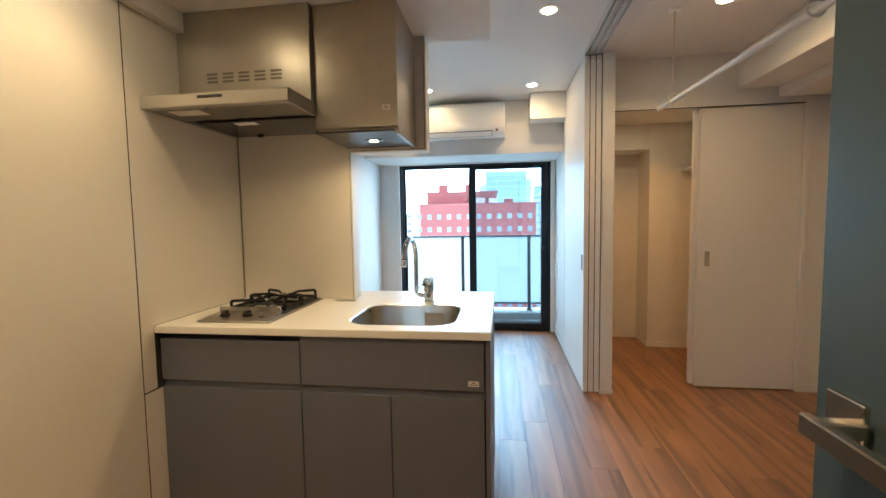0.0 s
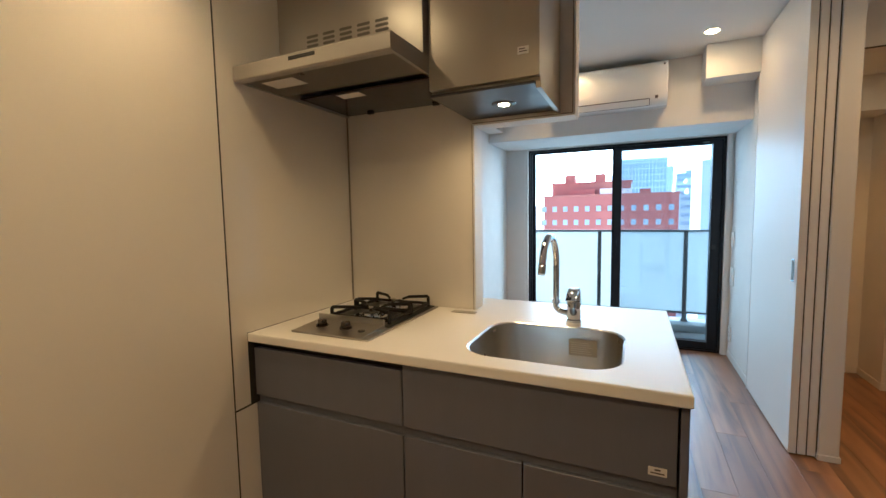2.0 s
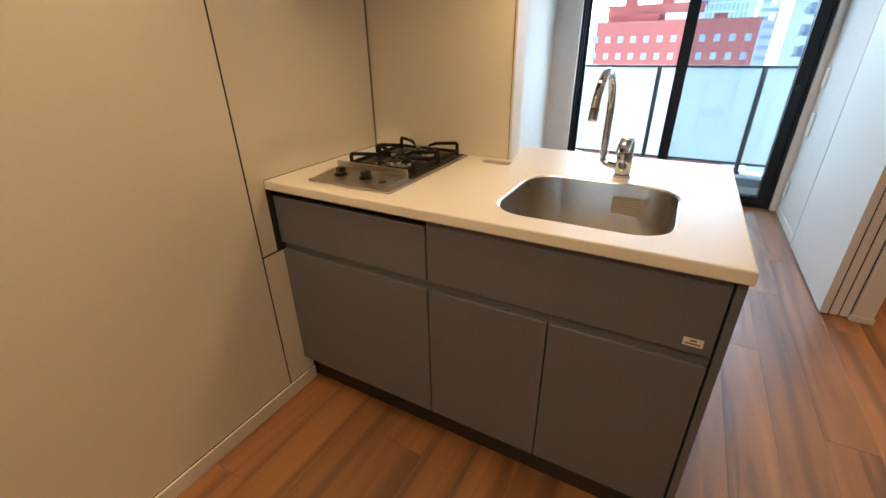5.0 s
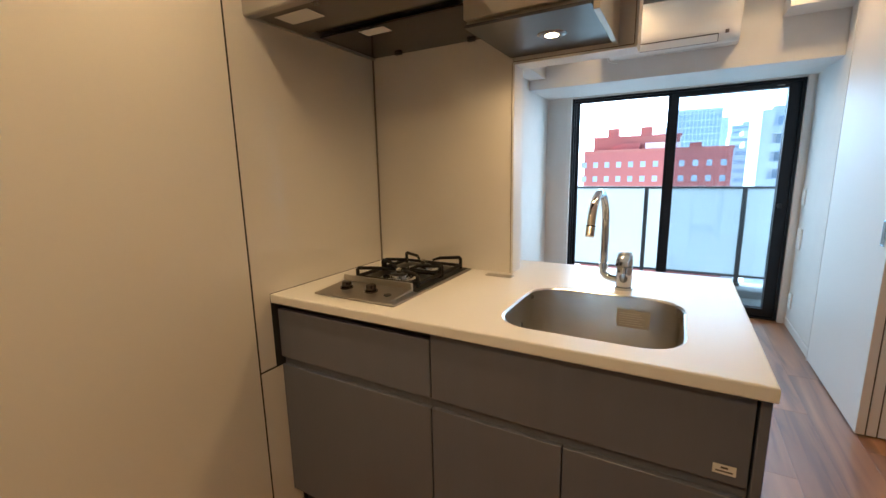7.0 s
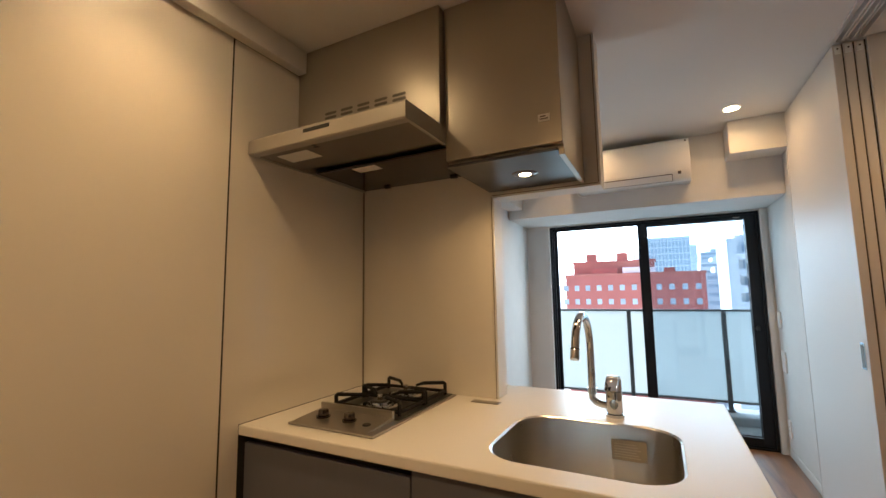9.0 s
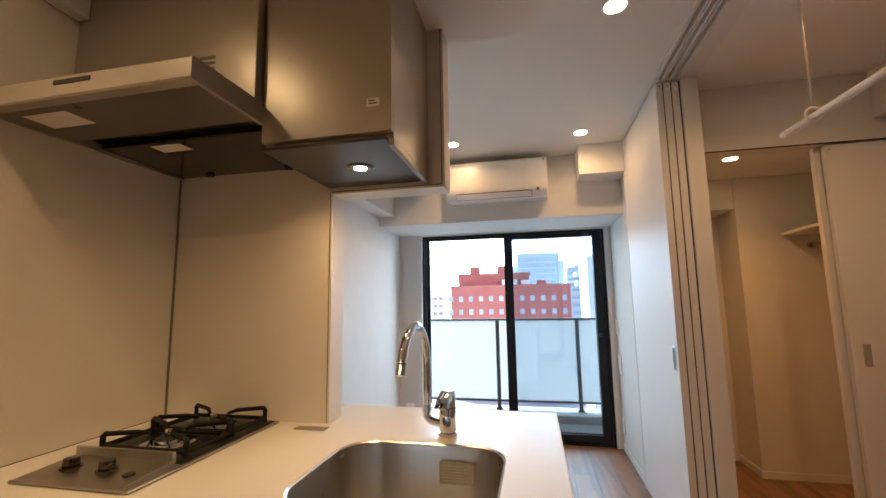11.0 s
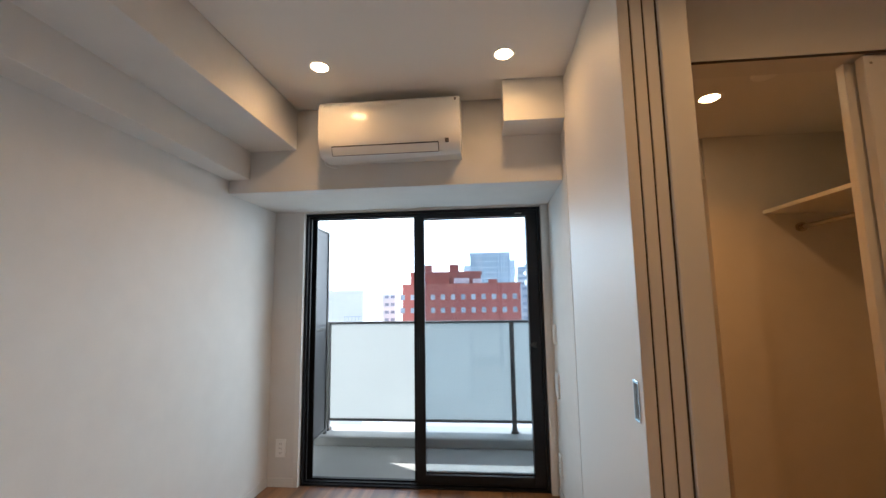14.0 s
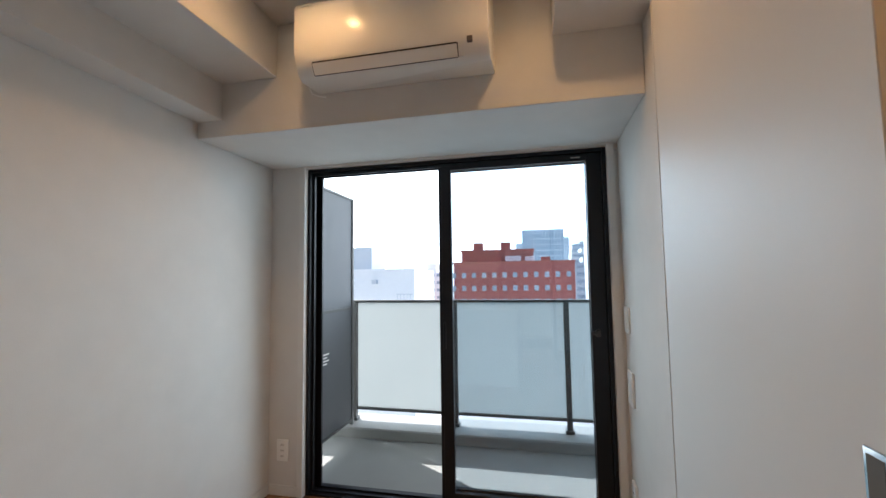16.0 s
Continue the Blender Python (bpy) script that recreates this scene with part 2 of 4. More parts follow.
M_PLASTIC = mat("switch_plastic", (0.9, 0.9, 0.89), 0.35, var=0.01, bump=0.01)
M_BLUE = mat("door_slate_blue", (0.055, 0.085, 0.11), 0.35, var=0.06, scale=4, fine=140, bump=0.06, stretch=(4, 4, 0.5))
M_NICKEL = mat("satin_nickel", (0.62, 0.57, 0.50), 0.25, metal=1.0, var=0.04, bump=0.01)
M_CONC = mat("balcony_floor_grey", (0.26, 0.265, 0.255), 0.7, var=0.12, scale=5, fine=260, bump=0.25)
M_CURB = mat("balcony_curb", (0.30, 0.30, 0.29), 0.75, var=0.1, scale=4, fine=160, bump=0.25)
M_EXT = mat("facade_tile_white", (0.6, 0.6, 0.58), 0.6, var=0.08, scale=3, fine=120, bump=0.1)
M_SCREEN = mat("partition_grey_board", (0.095, 0.1, 0.11), 0.6, var=0.08, scale=5, fine=180, bump=0.1)
M_LABEL = mat("label_paper", (0.75, 0.73, 0.70), 0.6, var=0.02, bump=0)
M_INK = mat("label_ink", (0.12, 0.1, 0.1), 0.7, var=0.05, bump=0)
M_ROD = mat("rod_white", (0.78, 0.77, 0.74), 0.3, var=0.02, bump=0.01)
M_REDB = mat("red_brick_tile", (0.42, 0.125, 0.10), 0.7, var=0.14, scale=0.12, fine=2.5, bump=0.1)
M_REDR = mat("red_roof_wall", (0.42, 0.14, 0.105), 0.7, var=0.12, scale=0.2, fine=2.0, bump=0.1)
M_WIN = mat("far_window_glass", (0.45, 0.50, 0.55), 0.12, var=0.5, scale=0.05, fine=0.4, bump=0, dark=(0.08, 0.12, 0.17), per_object=True)
M_FAR = mat("far_white_wall", (0.8, 0.8, 0.79), 0.8, var=0.08, scale=0.1, fine=1.5, bump=0.05)
M_FARG = mat("far_grey_wall", (0.56, 0.59, 0.61), 0.8, var=0.08, scale=0.1, fine=1.5, bump=0.05)
# glass blue paled, distance haze put into the colour
M_TOWER = mat("tower_glass_blue_hazed", (0.44, 0.54, 0.60), 0.25, var=0.12, scale=0.03, fine=0.6, bump=0)
M_TOWERL = mat("tower_fin_pale", (0.72, 0.78, 0.82), 0.5, var=0.05, scale=0.05, fine=0.8, bump=0)
M_CITY = mat("city_ground", (0.42, 0.42, 0.42), 0.9, var=0.3, scale=0.02, fine=0.3, bump=0)
M_FLOOR = wood_floor()
M_GLASS = glass("clear_glass", 0.0, (0.87, 0.905, 0.93))
M_FROST = frosted()
M_HAZE = glow("hazy_sky", (0.82, 0.95, 1.0), HAZE)
M_LAMP = glow("lamp_lens", (1.0, 0.64, 0.30), 28.0)


# ---- mesh helpers ----
ORIGIN = {}


def box(x0, x1, y0, y1, z0, z1, bev=0.0, seg=1):
    bm = bmesh.new()
    bmesh.ops.create_cube(bm, size=1.0, matrix=Matrix.Translation(((x0 + x1) / 2, (y0 + y1) / 2, (z0 + z1) / 2)) @ Matrix.Diagonal((x1 - x0, y1 - y0, z1 - z0, 1)))
    if bev:
        bmesh.ops.bevel(bm, geom=bm.edges[:], offset=bev, segments=seg, affect="EDGES", profile=0.5)
    return bm


def cyl(x, y, z0, z1, r0, r1=None, seg=24, bev=0.0):
    bm = bmesh.new()
    bmesh.ops.create_cone(bm, cap_ends=True, segments=seg, radius1=r0, radius2=r0 if r1 is None else r1, depth=z1 - z0, matrix=Matrix.Translation((x, y, (z0 + z1) / 2)))
    if bev:
        bmesh.ops.bevel(bm, geom=[e for e in bm.edges if abs(e.verts[0].co.z - e.verts[1].co.z) < 1e-6], offset=bev, segments=2, affect="EDGES", profile=0.5)
    return bm


def join(*bms):
    out = bms[0]
    for b in bms[1:]:
        tmp = bpy.data.meshes.new("tmp")
        b.to_mesh(tmp)
        b.free()
        out.from_mesh(tmp)
        bpy.data.meshes.remove(tmp)
    return out


def tube(points, r, seg=14, close=True):
    """A round bar along points."""
    bm, rings = bmesh.new(), []
    pts = [Vector(p) for p in points]
    side = None
    for i, p in enumerate(pts):
        d = (pts[min(i + 1, len(pts) - 1)] - pts[max(i - 1, 0)]).normalized()
        if side is None:
            side = d.orthogonal().normalized()
        side = (side - d * side.dot(d)).normalized()
        up = d.cross(side)
        rr = r[i] if isinstance(r, (list, tuple)) else r
        rings.append([bm.verts.new(p + (side * math.cos(a) + up * math.sin(a)) * rr) for a in [2 * math.pi * k / seg for k in range(seg)]])
    for a, b in zip(rings, rings[1:]):
        for k in range(seg):
            bm.faces.new((a[k], a[(k + 1) % seg], b[(k + 1) % seg], b[k]))
    if close:
        bm.faces.new(rings[0][::-1])
        bm.faces.new(rings[-1])
    bmesh.ops.recalc_face_normals(bm, faces=bm.faces[:])
    return bm


def extrude_profile(profile, axis, a, b):
    """Closed outline swept from a to b along 'x' or 'y' (outline in the other two axes)."""
    bm = bmesh.new()
    put = (lambda u, v, s: (s, u, v)) if axis == "x" else (lambda u, v, s: (u, s, v))
    A = [bm.verts.new(put(u, v, a)) for u, v in profile]
    B = [bm.verts.new(put(u, v, b)) for u, v in profile]
    n = len(profile)
    for i in range(n):
        bm.faces.new((A[i], A[(i + 1) % n], B[(i + 1) % n], B[i]))
    bm.faces.new(A[::-1])
    bm.faces.new(B)
    bmesh.ops.recalc_face_normals(bm, faces=bm.faces[:])
    return bm


def rounded(bm, r):
    bmesh.ops.bevel(bm, geom=bm.edges[:], offset=r, segments=2, affect="EDGES", profile=0.5, clamp_overlap=True)
    return bm


def mesh_of(name, bm, material, smooth=False):
    me = bpy.data.meshes.new(name)
    bm.to_mesh(me)
    bm.free()
    me.materials.append(material)
    if smooth:
        for p in me.polygons:
            p.use_smooth = True
        me.set_sharp_from_angle(angle=radians(35))
    return me


def thing(name, at, label, category, group="", kind=""):
    ob = new(name)
    ob.location = at
    ob.empty_display_size = 0.05
    ORIGIN[ob] = Vector(at)
    return tagged(ob, label, category, group, kind)


def part(name, bm, material, parent, label="", smooth=False):
    o = ORIGIN[parent]
    bmesh.ops.translate(bm, verts=bm.verts[:], vec=-o)
    ob = new(name, mesh_of(name, bm, material, smooth))
    ob.parent = parent
    ORIGIN[ob] = o
    return tagged(ob, label)


def solid(name, bm, material, label, category, kind="structure", smooth=False, group=""):
    ob = new(name, mesh_of(name, bm, material, smooth))
    ORIGIN[ob] = Vector((0, 0, 0))
    return tagged(ob, label, category, group, kind)


# ---- structure: floor, walls, ceilings ----
WX, EX, SY, NY = 0.0, 3.53, -1.78, 3.20
floor = solid("floor", box(-0.1, EX + 0.1, SY - 1.4, NY + 0.04, -0.12, -0.006), M_GAP, "warm brown wood plank floor with dark grain", "floor")
solid("ceiling", join(box(1.292, 1.893, SY, 0.672, CEIL, CEIL + 0.15), box(-0.1, 1.893, 0.672, NY + 0.15, CEIL, CEIL + 0.15), box(2.1, EX + 0.1, SY, 1.86, CEIL, CEIL + 0.15), box(1.893, 2.1, 1.571, NY + 0.15, CEIL, CEIL + 0.15),
                      box(1.893, 2.1, SY, 1.571, CEIL + 0.03, CEIL + 0.15)), M_CEIL, "white papered ceiling of living room and bedroom", "ceiling")
solid("ceiling_kitchen", box(-0.1, 1.292, SY, 0.672, DROP, DROP + 0.35), M_CEIL, "lowered white ceiling above the kitchen", "ceiling")
solid("ceiling_closet", box(2.1, EX + 0.1, 1.86, 3.2, 2.1, 2.3), M_CEIL, "low closet ceiling, white paper", "ceiling")

solid("wall_west", box(-0.16, -0.004, SY, NY + 0.15, -0.1, 2.45), M_WALL, "white wallpapered side wall of the living room", "wall")
wk = solid("wall_west_kitchen", box(-0.0035, -0.002, SY, 0.588, 0.0, DROP), M_GAP, "cream melamine panels along the kitchen wall", "wall panel")
for y0, y1, z0, z1 in ((SY, -0.9675, 0.06, DROP - 0.002), (-0.961, -0.0655, 0.06, DROP - 0.002), (-0.0585, 0.582, 0.8505, 2.03), (-0.0585, -0.0005, 0.604, 0.8505), (-0.0585, 0.06, 0.06, 0.597)):
    part("panel", box(-0.002, 0.0, y0, y1, z0, z1), M_MATTE if y1 < -0.05 or z1 < 0.7 else M_PANEL, wk)
part("corner_bead", box(0.0, 0.004, 0.583, 0.588, 0.852, 1.70), M_BEAD, wk, "thin dark corner strip")
solid("beam_kitchen", box(0.0, 0.04, SY, 0.2005, 2.03, DROP - 0.001, 0.002), M_WALL, "shallow white boxed beam over kitchen panels", "beam")
solid("baseboard_kitchen", box(0.0, 0.008, SY, 0.06, 0.0, 0.058, 0.002), M_TRIM, "white baseboard under the kitchen panels", "baseboard")

# kitchen back wall with the pass-through
ks = solid("wall_kitchen", join(box(-0.004, 0.598, 0.594, 0.668, 0.8505, CEIL), box(0.598, 0.978, 0.594, 0.668, 1.586, CEIL)), M_WALL, "white wall behind the cooker with pass-through", "wall")
part("splashback_panel", box(0.004, 0.598, 0.588, 0.594, 0.8505, 1.70, 0.0006), M_PANEL, ks, "cream glossy splashback panel")
part("splashback_panel", box(0.60, 0.976, 0.588, 0.594, 1.586, DROP, 0.0006), M_MATTE, ks, "cream filler panel")
part("trim_joint", box(0.598, 0.974, 0.5845, 0.588, 1.5862, 1.5885), M_EDGE, ks, "thin bronze joint")
part("trim_joint", box(0.9735, 0.9757, 0.5845, 0.588, 1.589, DROP - 0.002), M_EDGE, ks, "thin bronze joint")
part("trim_joint", box(0.5945, 0.5965, 0.5845, 0.588, 0.852, 1.584), M_EDGE, ks, "thin bronze joint")
part("opening_trim", box(0.5965, 0.604, 0.585, 0.672, 0.852, 1.578, 0.001), M_TRIM, ks, "white edge trim")
part("opening_trim", box(0.596, 0.982, 0.585, 0.672, 1.578, 1.586, 0.001), M_TRIM, ks, "white edge trim")
part("opening_trim", box(0.976, 0.984, 0.585, 0.672, 1.5865, CEIL - 0.002, 0.001), M_TRIM, ks, "white edge trim")
solid("wall_kitchen_low", box(0.0, 1.27, 0.60, 0.70, 0.0, 0.818), M_WALL, "low white wall under the counter back", "wall")

# living room
solid("wall_window", join(box(-0.16, 0.178, NY - 0.015, NY + 0.15, -0.1, 2.45), box(1.905, 3.7, NY - 0.015, NY + 0.15, -0.1, 2.45), box(0.178, 1.905, NY - 0.01, NY + 0.15, 1.885, 2.45)), M_WALL, "white wall round the balcony window", "wall")
solid("beam_window", box(-0.002, 1.919, 2.615, NY - 0.012, 1.857, CEIL - 0.001, 0.002), M_WALL, "deep white boxed beam above the window", "beam")
solid("beam_west_low", box(-0.003, 0.129, 0.67, 2.614, 1.934, 2.11, 0.002), M_WALL, "lower step of white boxed side beam", "beam")
solid("beam_west_high", box(-0.003, 0.41, 0.6705, 2.6135, 2.101, CEIL - 0.001, 0.002), M_WALL, "upper step of white boxed side beam", "beam")
solid("duct_box", box(1.60, 1.919, 2.407, 2.6145, 2.12, CEIL - 0.001, 0.002), M_WALL, "small white boxed duct in the corner", "duct box")
solid("wall_east_living", box(1.92, 2.02, 2.0, NY - 0.016, 0.0, CEIL), M_WALL, "white wallpapered wall with switches", "wall")
solid("wall_closet_west", box(2.021, 2.1, 1.76, NY - 0.016, 0.0, CEIL - 0.001), M_WALL, "white wall between living room and closet", "wall")
solid("baseboard_living", join(box(1.912, 1.9195, 2.46, NY - 0.02, 0.0, 0.058, 0.002), box(-0.004, 0.004, 0.70, NY - 0.02, 0.0, 0.058, 0.002), box(0.004, 0.178, NY - 0.0225, NY - 0.0155, 0.0, 0.058, 0.002)), M_TRIM, "white baseboard round the living room", "baseboard")

# sliding partition: three stacked leaves, tracks, end post
for i, x0 in enumerate((1.905, 1.944, 1.983)):
    p = thing("sliding_panel", (x0 + 0.017, 2.0, 0.0), "tall white sliding partition panel stacked open", "sliding door", "stacked partition panels", "structure")
    part("seal", box(x0 + 0.0335, x0 + 0.0385, 1.5805, 1.60, 0.008, CEIL - 0.012), M_SEAL_SHADOW, p, "dark brush seal")
    part("leaf", box(x0, x0 + 0.033, 1.575 + 0.002 * i, 2.435, 0.008, CEIL - 0.012, 0.0015), M_DOOR, p)
    part("edge_guide", box(x0 + 0.005, x0 + 0.029, 1.571 + 0.002 * i, 1.5755 + 0.002 * i, 2.285, CEIL - 0.02, 0.002), M_PLASTIC, p, "white plastic edge guide")
    part("guide_screw", tube([(x0 + 0.017, 1.569 + 0.002 * i, 2.31), (x0 + 0.017, 1.573 + 0.002 * i, 2.31)], 0.0035, 8), M_DARK, p)
    if i == 0:
        part("pull_plate", box(1.9015, 1.9055, 1.605, 1.645, 0.872, 0.985, 0.001), M_CHROME, p, "chrome recessed pull")
        # no hollow here: a dark plate paints the recess shade
        part("pull_recess", box(1.9008, 1.902, 1.611, 1.639, 0.88, 0.977), M_SLOT, p, "dark plate painted as shaded finger recess")
solid("panel_stop", box(1.903, 1.919, 2.4375, 2.447, 0.0, CEIL - 0.002, 0.001), M_TRIM, "slim white stop at panel end", "door frame")
post = thing("door_jamb", (2.06, 1.66, 0), "white jamb post beside the stacked panels", "door frame", kind="structure")
part("post", box(2.022, 2.102, 1.567, 1.758, 0.0, CEIL - 0.002, 0.002), M_TRIM, post)
part("post_base", box(2.018, 2.108, 1.561, 1.764, 0.0, 0.03, 0.002), M_TRIM, post)
tr = thing("ceiling_track", (2.0, 0.0, CEIL), "white triple ceiling track for sliding panels", "door track", kind="structure")
for x0 in (1.905, 1.944, 1.983):
    part("track_channel", join(box(x0, x0 + 0.008, SY, 1.57, CEIL - 0.006, CEIL + 0.029), box(x0 + 0.026, x0 + 0.034, SY, 1.57, CEIL - 0.006, CEIL + 0.029)), M_TRIM, tr)
part("track_side", box(1.894, 1.903, SY, 1.57, CEIL - 0.008, CEIL + 0.029, 0.001), M_TRIM, tr)
part("track_side", box(2.02, 2.1, SY, 1.565, CEIL - 0.004, CEIL + 0.029, 0.001), M_TRIM, tr)

# bedroom and closet
solid("wall_closet_front", join(box(2.1025, EX, 1.74, 1.85, 2.0, CEIL - 0.001), box(3.40, EX, 1.742, 1.85, 0.0, 2.0)), M_WALL, "white wall above the closet opening", "wall")
solid("closet_trim", join(box(3.372, 3.402, 1.73, 1.853, 0.0, 1.998, 0.002), box(2.103, 3.372, 1.735, 1.853, 1.994, 2.0)), M_TRIM, "white trim round closet opening", "trim")
solid("wall_east", box(EX, EX + 0.15, SY, NY + 0.15, -0.1, 2.45), M_WALL, "white bedroom side wall", "wall")
solid("baseboard_bedroom", join(box(EX - 0.008, EX, SY, 1.741, 0.0, 0.058, 0.002), box(3.403, EX - 0.008, 1.733, 1.7415, 0.0, 0.058, 0.002)), M_TRIM, "white bedroom baseboard", "baseboard")
solid("beam_east_high", box(2.94, EX - 0.001, SY, 1.739, 2.10, CEIL - 0.0015, 0.002), M_WALL, "white boxed beam over the bedroom side", "beam")
solid("beam_east_low", box(3.20, EX - 0.002, SY, 1.7385, 2.035, 2.105, 0.002), M_WALL, "lower step of bedroom boxed beam", "beam")
solid("wall_closet_back", join(box(2.715, EX, 2.735, 3.1, 0.0, 2.12), box(2.1, 2.715, 3.06, 3.15, 0.0, 2.12)), M_WALL, "white papered closet back wall", "wall")
solid("beam_closet", box(2.1, 2.714, 2.75, 3.059, 1.87, 2.102, 0.002), M_WALL, "low beam at the closet back", "beam")
solid("baseboard_closet", join(box(2.707, EX, 2.727, 2.7345, 0.0, 0.05, 0.002), box(2.707, 2.7145, 2.7345, 3.052, 0.0, 0.05, 0.002), box(2.1, 2.707, 3.052, 3.0595, 0.0, 0.05, 0.002)), M_TRIM, "white closet baseboard", "baseboard")
# dark strip that paints the shadow line between closet header and door
solid("closet_track", box(2.104, 3.371, 1.737, 1.746, 1.989, 1.9935), M_SEAL_SHADOW, "dark strip painted as shadow line under closet header", "door track")
for i, (x0, y0) in enumerate(((2.722, 1.752), (2.70, 1.80))):
    d = thing("closet_door", (x0 + 0.33, y0 + 0.016, 0), "plain white sliding closet door, slid half open", "closet door", "closet doors", "structure")
    part("leaf", box(x0, x0 + 0.648, y0, y0 + 0.033, 0.008, 1.988, 0.002), M_DOOR, d)
    if i == 0:
        part("pull_plate", box(x0 + 0.045, x0 + 0.078, y0 - 0.002, y0 + 0.001, 0.885, 0.99, 0.001), M_NICKEL, d, "satin metal recessed pull")
        part("guide_screw", tube([(x0 + 0.02, y0 - 0.002, 1.96), (x0 + 0.02, y0 + 0.001, 1.96)], 0.004, 8), M_NICKEL, d)

# entrance side, behind the first view
solid("wall_south", join(box(-0.1, 0.86, SY - 0.12, SY, -0.1, 2.45), box(1.78, EX + 0.1, SY - 0.12, SY, -0.1, 2.45), box(0.86, 1.78, SY - 0.12, SY, 2.05, 2.45)), M_WALL, "white wall with the entrance doorway", "wall")
solid("wall_hall", join(box(0.70, 0.86, SY - 1.4, SY - 0.12, 0.0, 2.3), box(1.78, 1.94, SY - 1.4, SY - 0.12, 0.0, 2.3), box(0.70, 1.94, SY - 1.5, SY - 1.4, 0.0, 2.3)), M_WALL, "plain white hall walls beyond the doorway", "wall")
solid("ceiling_hall", box(0.70, 1.94, SY - 1.5, SY - 0.12, 2.3, 2.4), M_CEIL, "white hall ceiling", "ceiling")
ed = thing("door_1", (1.74, -1.3, 0), "slate blue entrance room door standing open", "door", kind="structure")
part("leaf", box(1.72, 1.756, -1.76, -0.868, 0.008, 2.03, 0.002), M_BLUE, ed)
rose = part("handle_rose", box(1.713, 1.721, -0.945, -0.893, 0.985, 1.037, 0.0015), M_NICKEL, ed, "square satin nickel rose")
part("handle_lever", join(box(1.668, 1.716, -0.952, -0.934, 1.002, 1.02, 0.002), box(1.66, 1.672, -1.07, -0.93, 0.999, 1.023, 0.002)), M_NICKEL, ed, "flat satin nickel lever")

# window
w = thing("window_1", (1.04, 3.22, 0), "black aluminium balcony sliding window, one half open", "window", kind="structure")
WX0, WX1, WZ1 = 0.214, 1.868, 1.848
part("reveal_trim", join(box(0.178, WX0, 3.175, 3.29, 0.0, 1.885, 0.002), box(WX1, 1.905, 3.175, 3.29, 0.0, 1.885, 0.002), box(WX0, WX1, 3.175, 3.29, WZ1, 1.885, 0.002)), M_TRIM, w, "white reveal trim")
part("frame_side", join(box(WX0, WX0 + 0.018, 3.21, 3.34, 0.0, WZ1), box(WX0 + 0.018, WX0 + 0.032, 3.235, 3.25, 0.0, WZ1), box(WX0 + 0.018, WX0 + 0.055, 3.285, 3.30, 0.0, WZ1)), M_ALU, w)
part("frame_side", box(WX1 - 0.02, WX1, 3.21, 3.34, 0.0, WZ1), M_ALU, w)
part("frame_head", join(box(WX0, WX1, 3.211, 3.339, WZ1 - 0.018, WZ1 - 0.0005), box(WX0 + 0.02, WX1 - 0.02, 3.235, 3.245, WZ1 - 0.036, WZ1 - 0.018), box(WX0 + 0.02, WX1 - 0.02, 3.285, 3.295, WZ1 - 0.036, WZ1 - 0.018)), M_ALU, w)
part("frame_sill", join(box(WX0, WX1, 3.211, 3.339, -0.02, 0.012), box(WX0 + 0.02, WX1 - 0.02, 3.235, 3.245, 0.012, 0.022), box(WX0 + 0.02, WX1 - 0.02, 3.285, 3.295, 0.012, 0.022)), M_ALU, w)
for i, (x0, x1, y0) in enumerate(((1.012, 1.848, 3.228), (0.985, 1.847, 3.278))):
    s = part("sash", join(box(x0, x0 + (0.055 if i == 0 else 0.05), y0, y0 + 0.03, 0.024, WZ1 - 0.02, 0.002), box(x1 - 0.075, x1, y0, y0 + 0.03, 0.024, WZ1 - 0.02, 0.002),
                          box(x0 + 0.05, x1 - 0.075, y0 + 0.001, y0 + 0.029, 0.024, 0.082, 0.002), box(x0 + 0.05, x1 - 0.075, y0 + 0.001, y0 + 0.029, WZ1 - 0.056, WZ1 - 0.02, 0.002)), M_ALU, w, "black sash frame")
    pane = part("pane", box(x0 + 0.045, x1 - 0.07, y0 + 0.012, y0 + 0.018, 0.078, WZ1 - 0.05), M_GLASS, s, "clear glass pane")
    pane.visible_shadow = False
part("crescent_latch", join(box(1.79, 1.812, 3.205, 3.229, 0.90, 0.935, 0.004), box(1.765, 1.80, 3.198, 3.212, 0.91, 0.926, 0.003)), M_DARK, w, "dark crescent latch")
part("sash_pull", box(1.018, 1.03, 3.218, 3.229, 0.82, 0.96, 0.003), M_ALU, w, "black sash pull")
part("brand_plate", box(1.70, 1.745, 3.2265, 3.2285, 1.806, 1.812), M_STEEL, w)

# ---- kitchen things ----
def rounded_rect(cx, cy, hx, hy, r, n=8):
    out = []
    for sx, sy, a0 in ((1, 1, 0), (-1, 1, 90), (-1, -1, 180), (1, -1, 270)):
        for k in range(n + 1):
            a = radians(a0 + 90 * k / n)
            out.append((cx + sx * (hx - r) + r * math.cos(a), cy + sy * (hy - r) + r * math.sin(a)))
    return out


SX, SYC, SHX, SHY = 0.947, 0.272, 0.213, 0.193


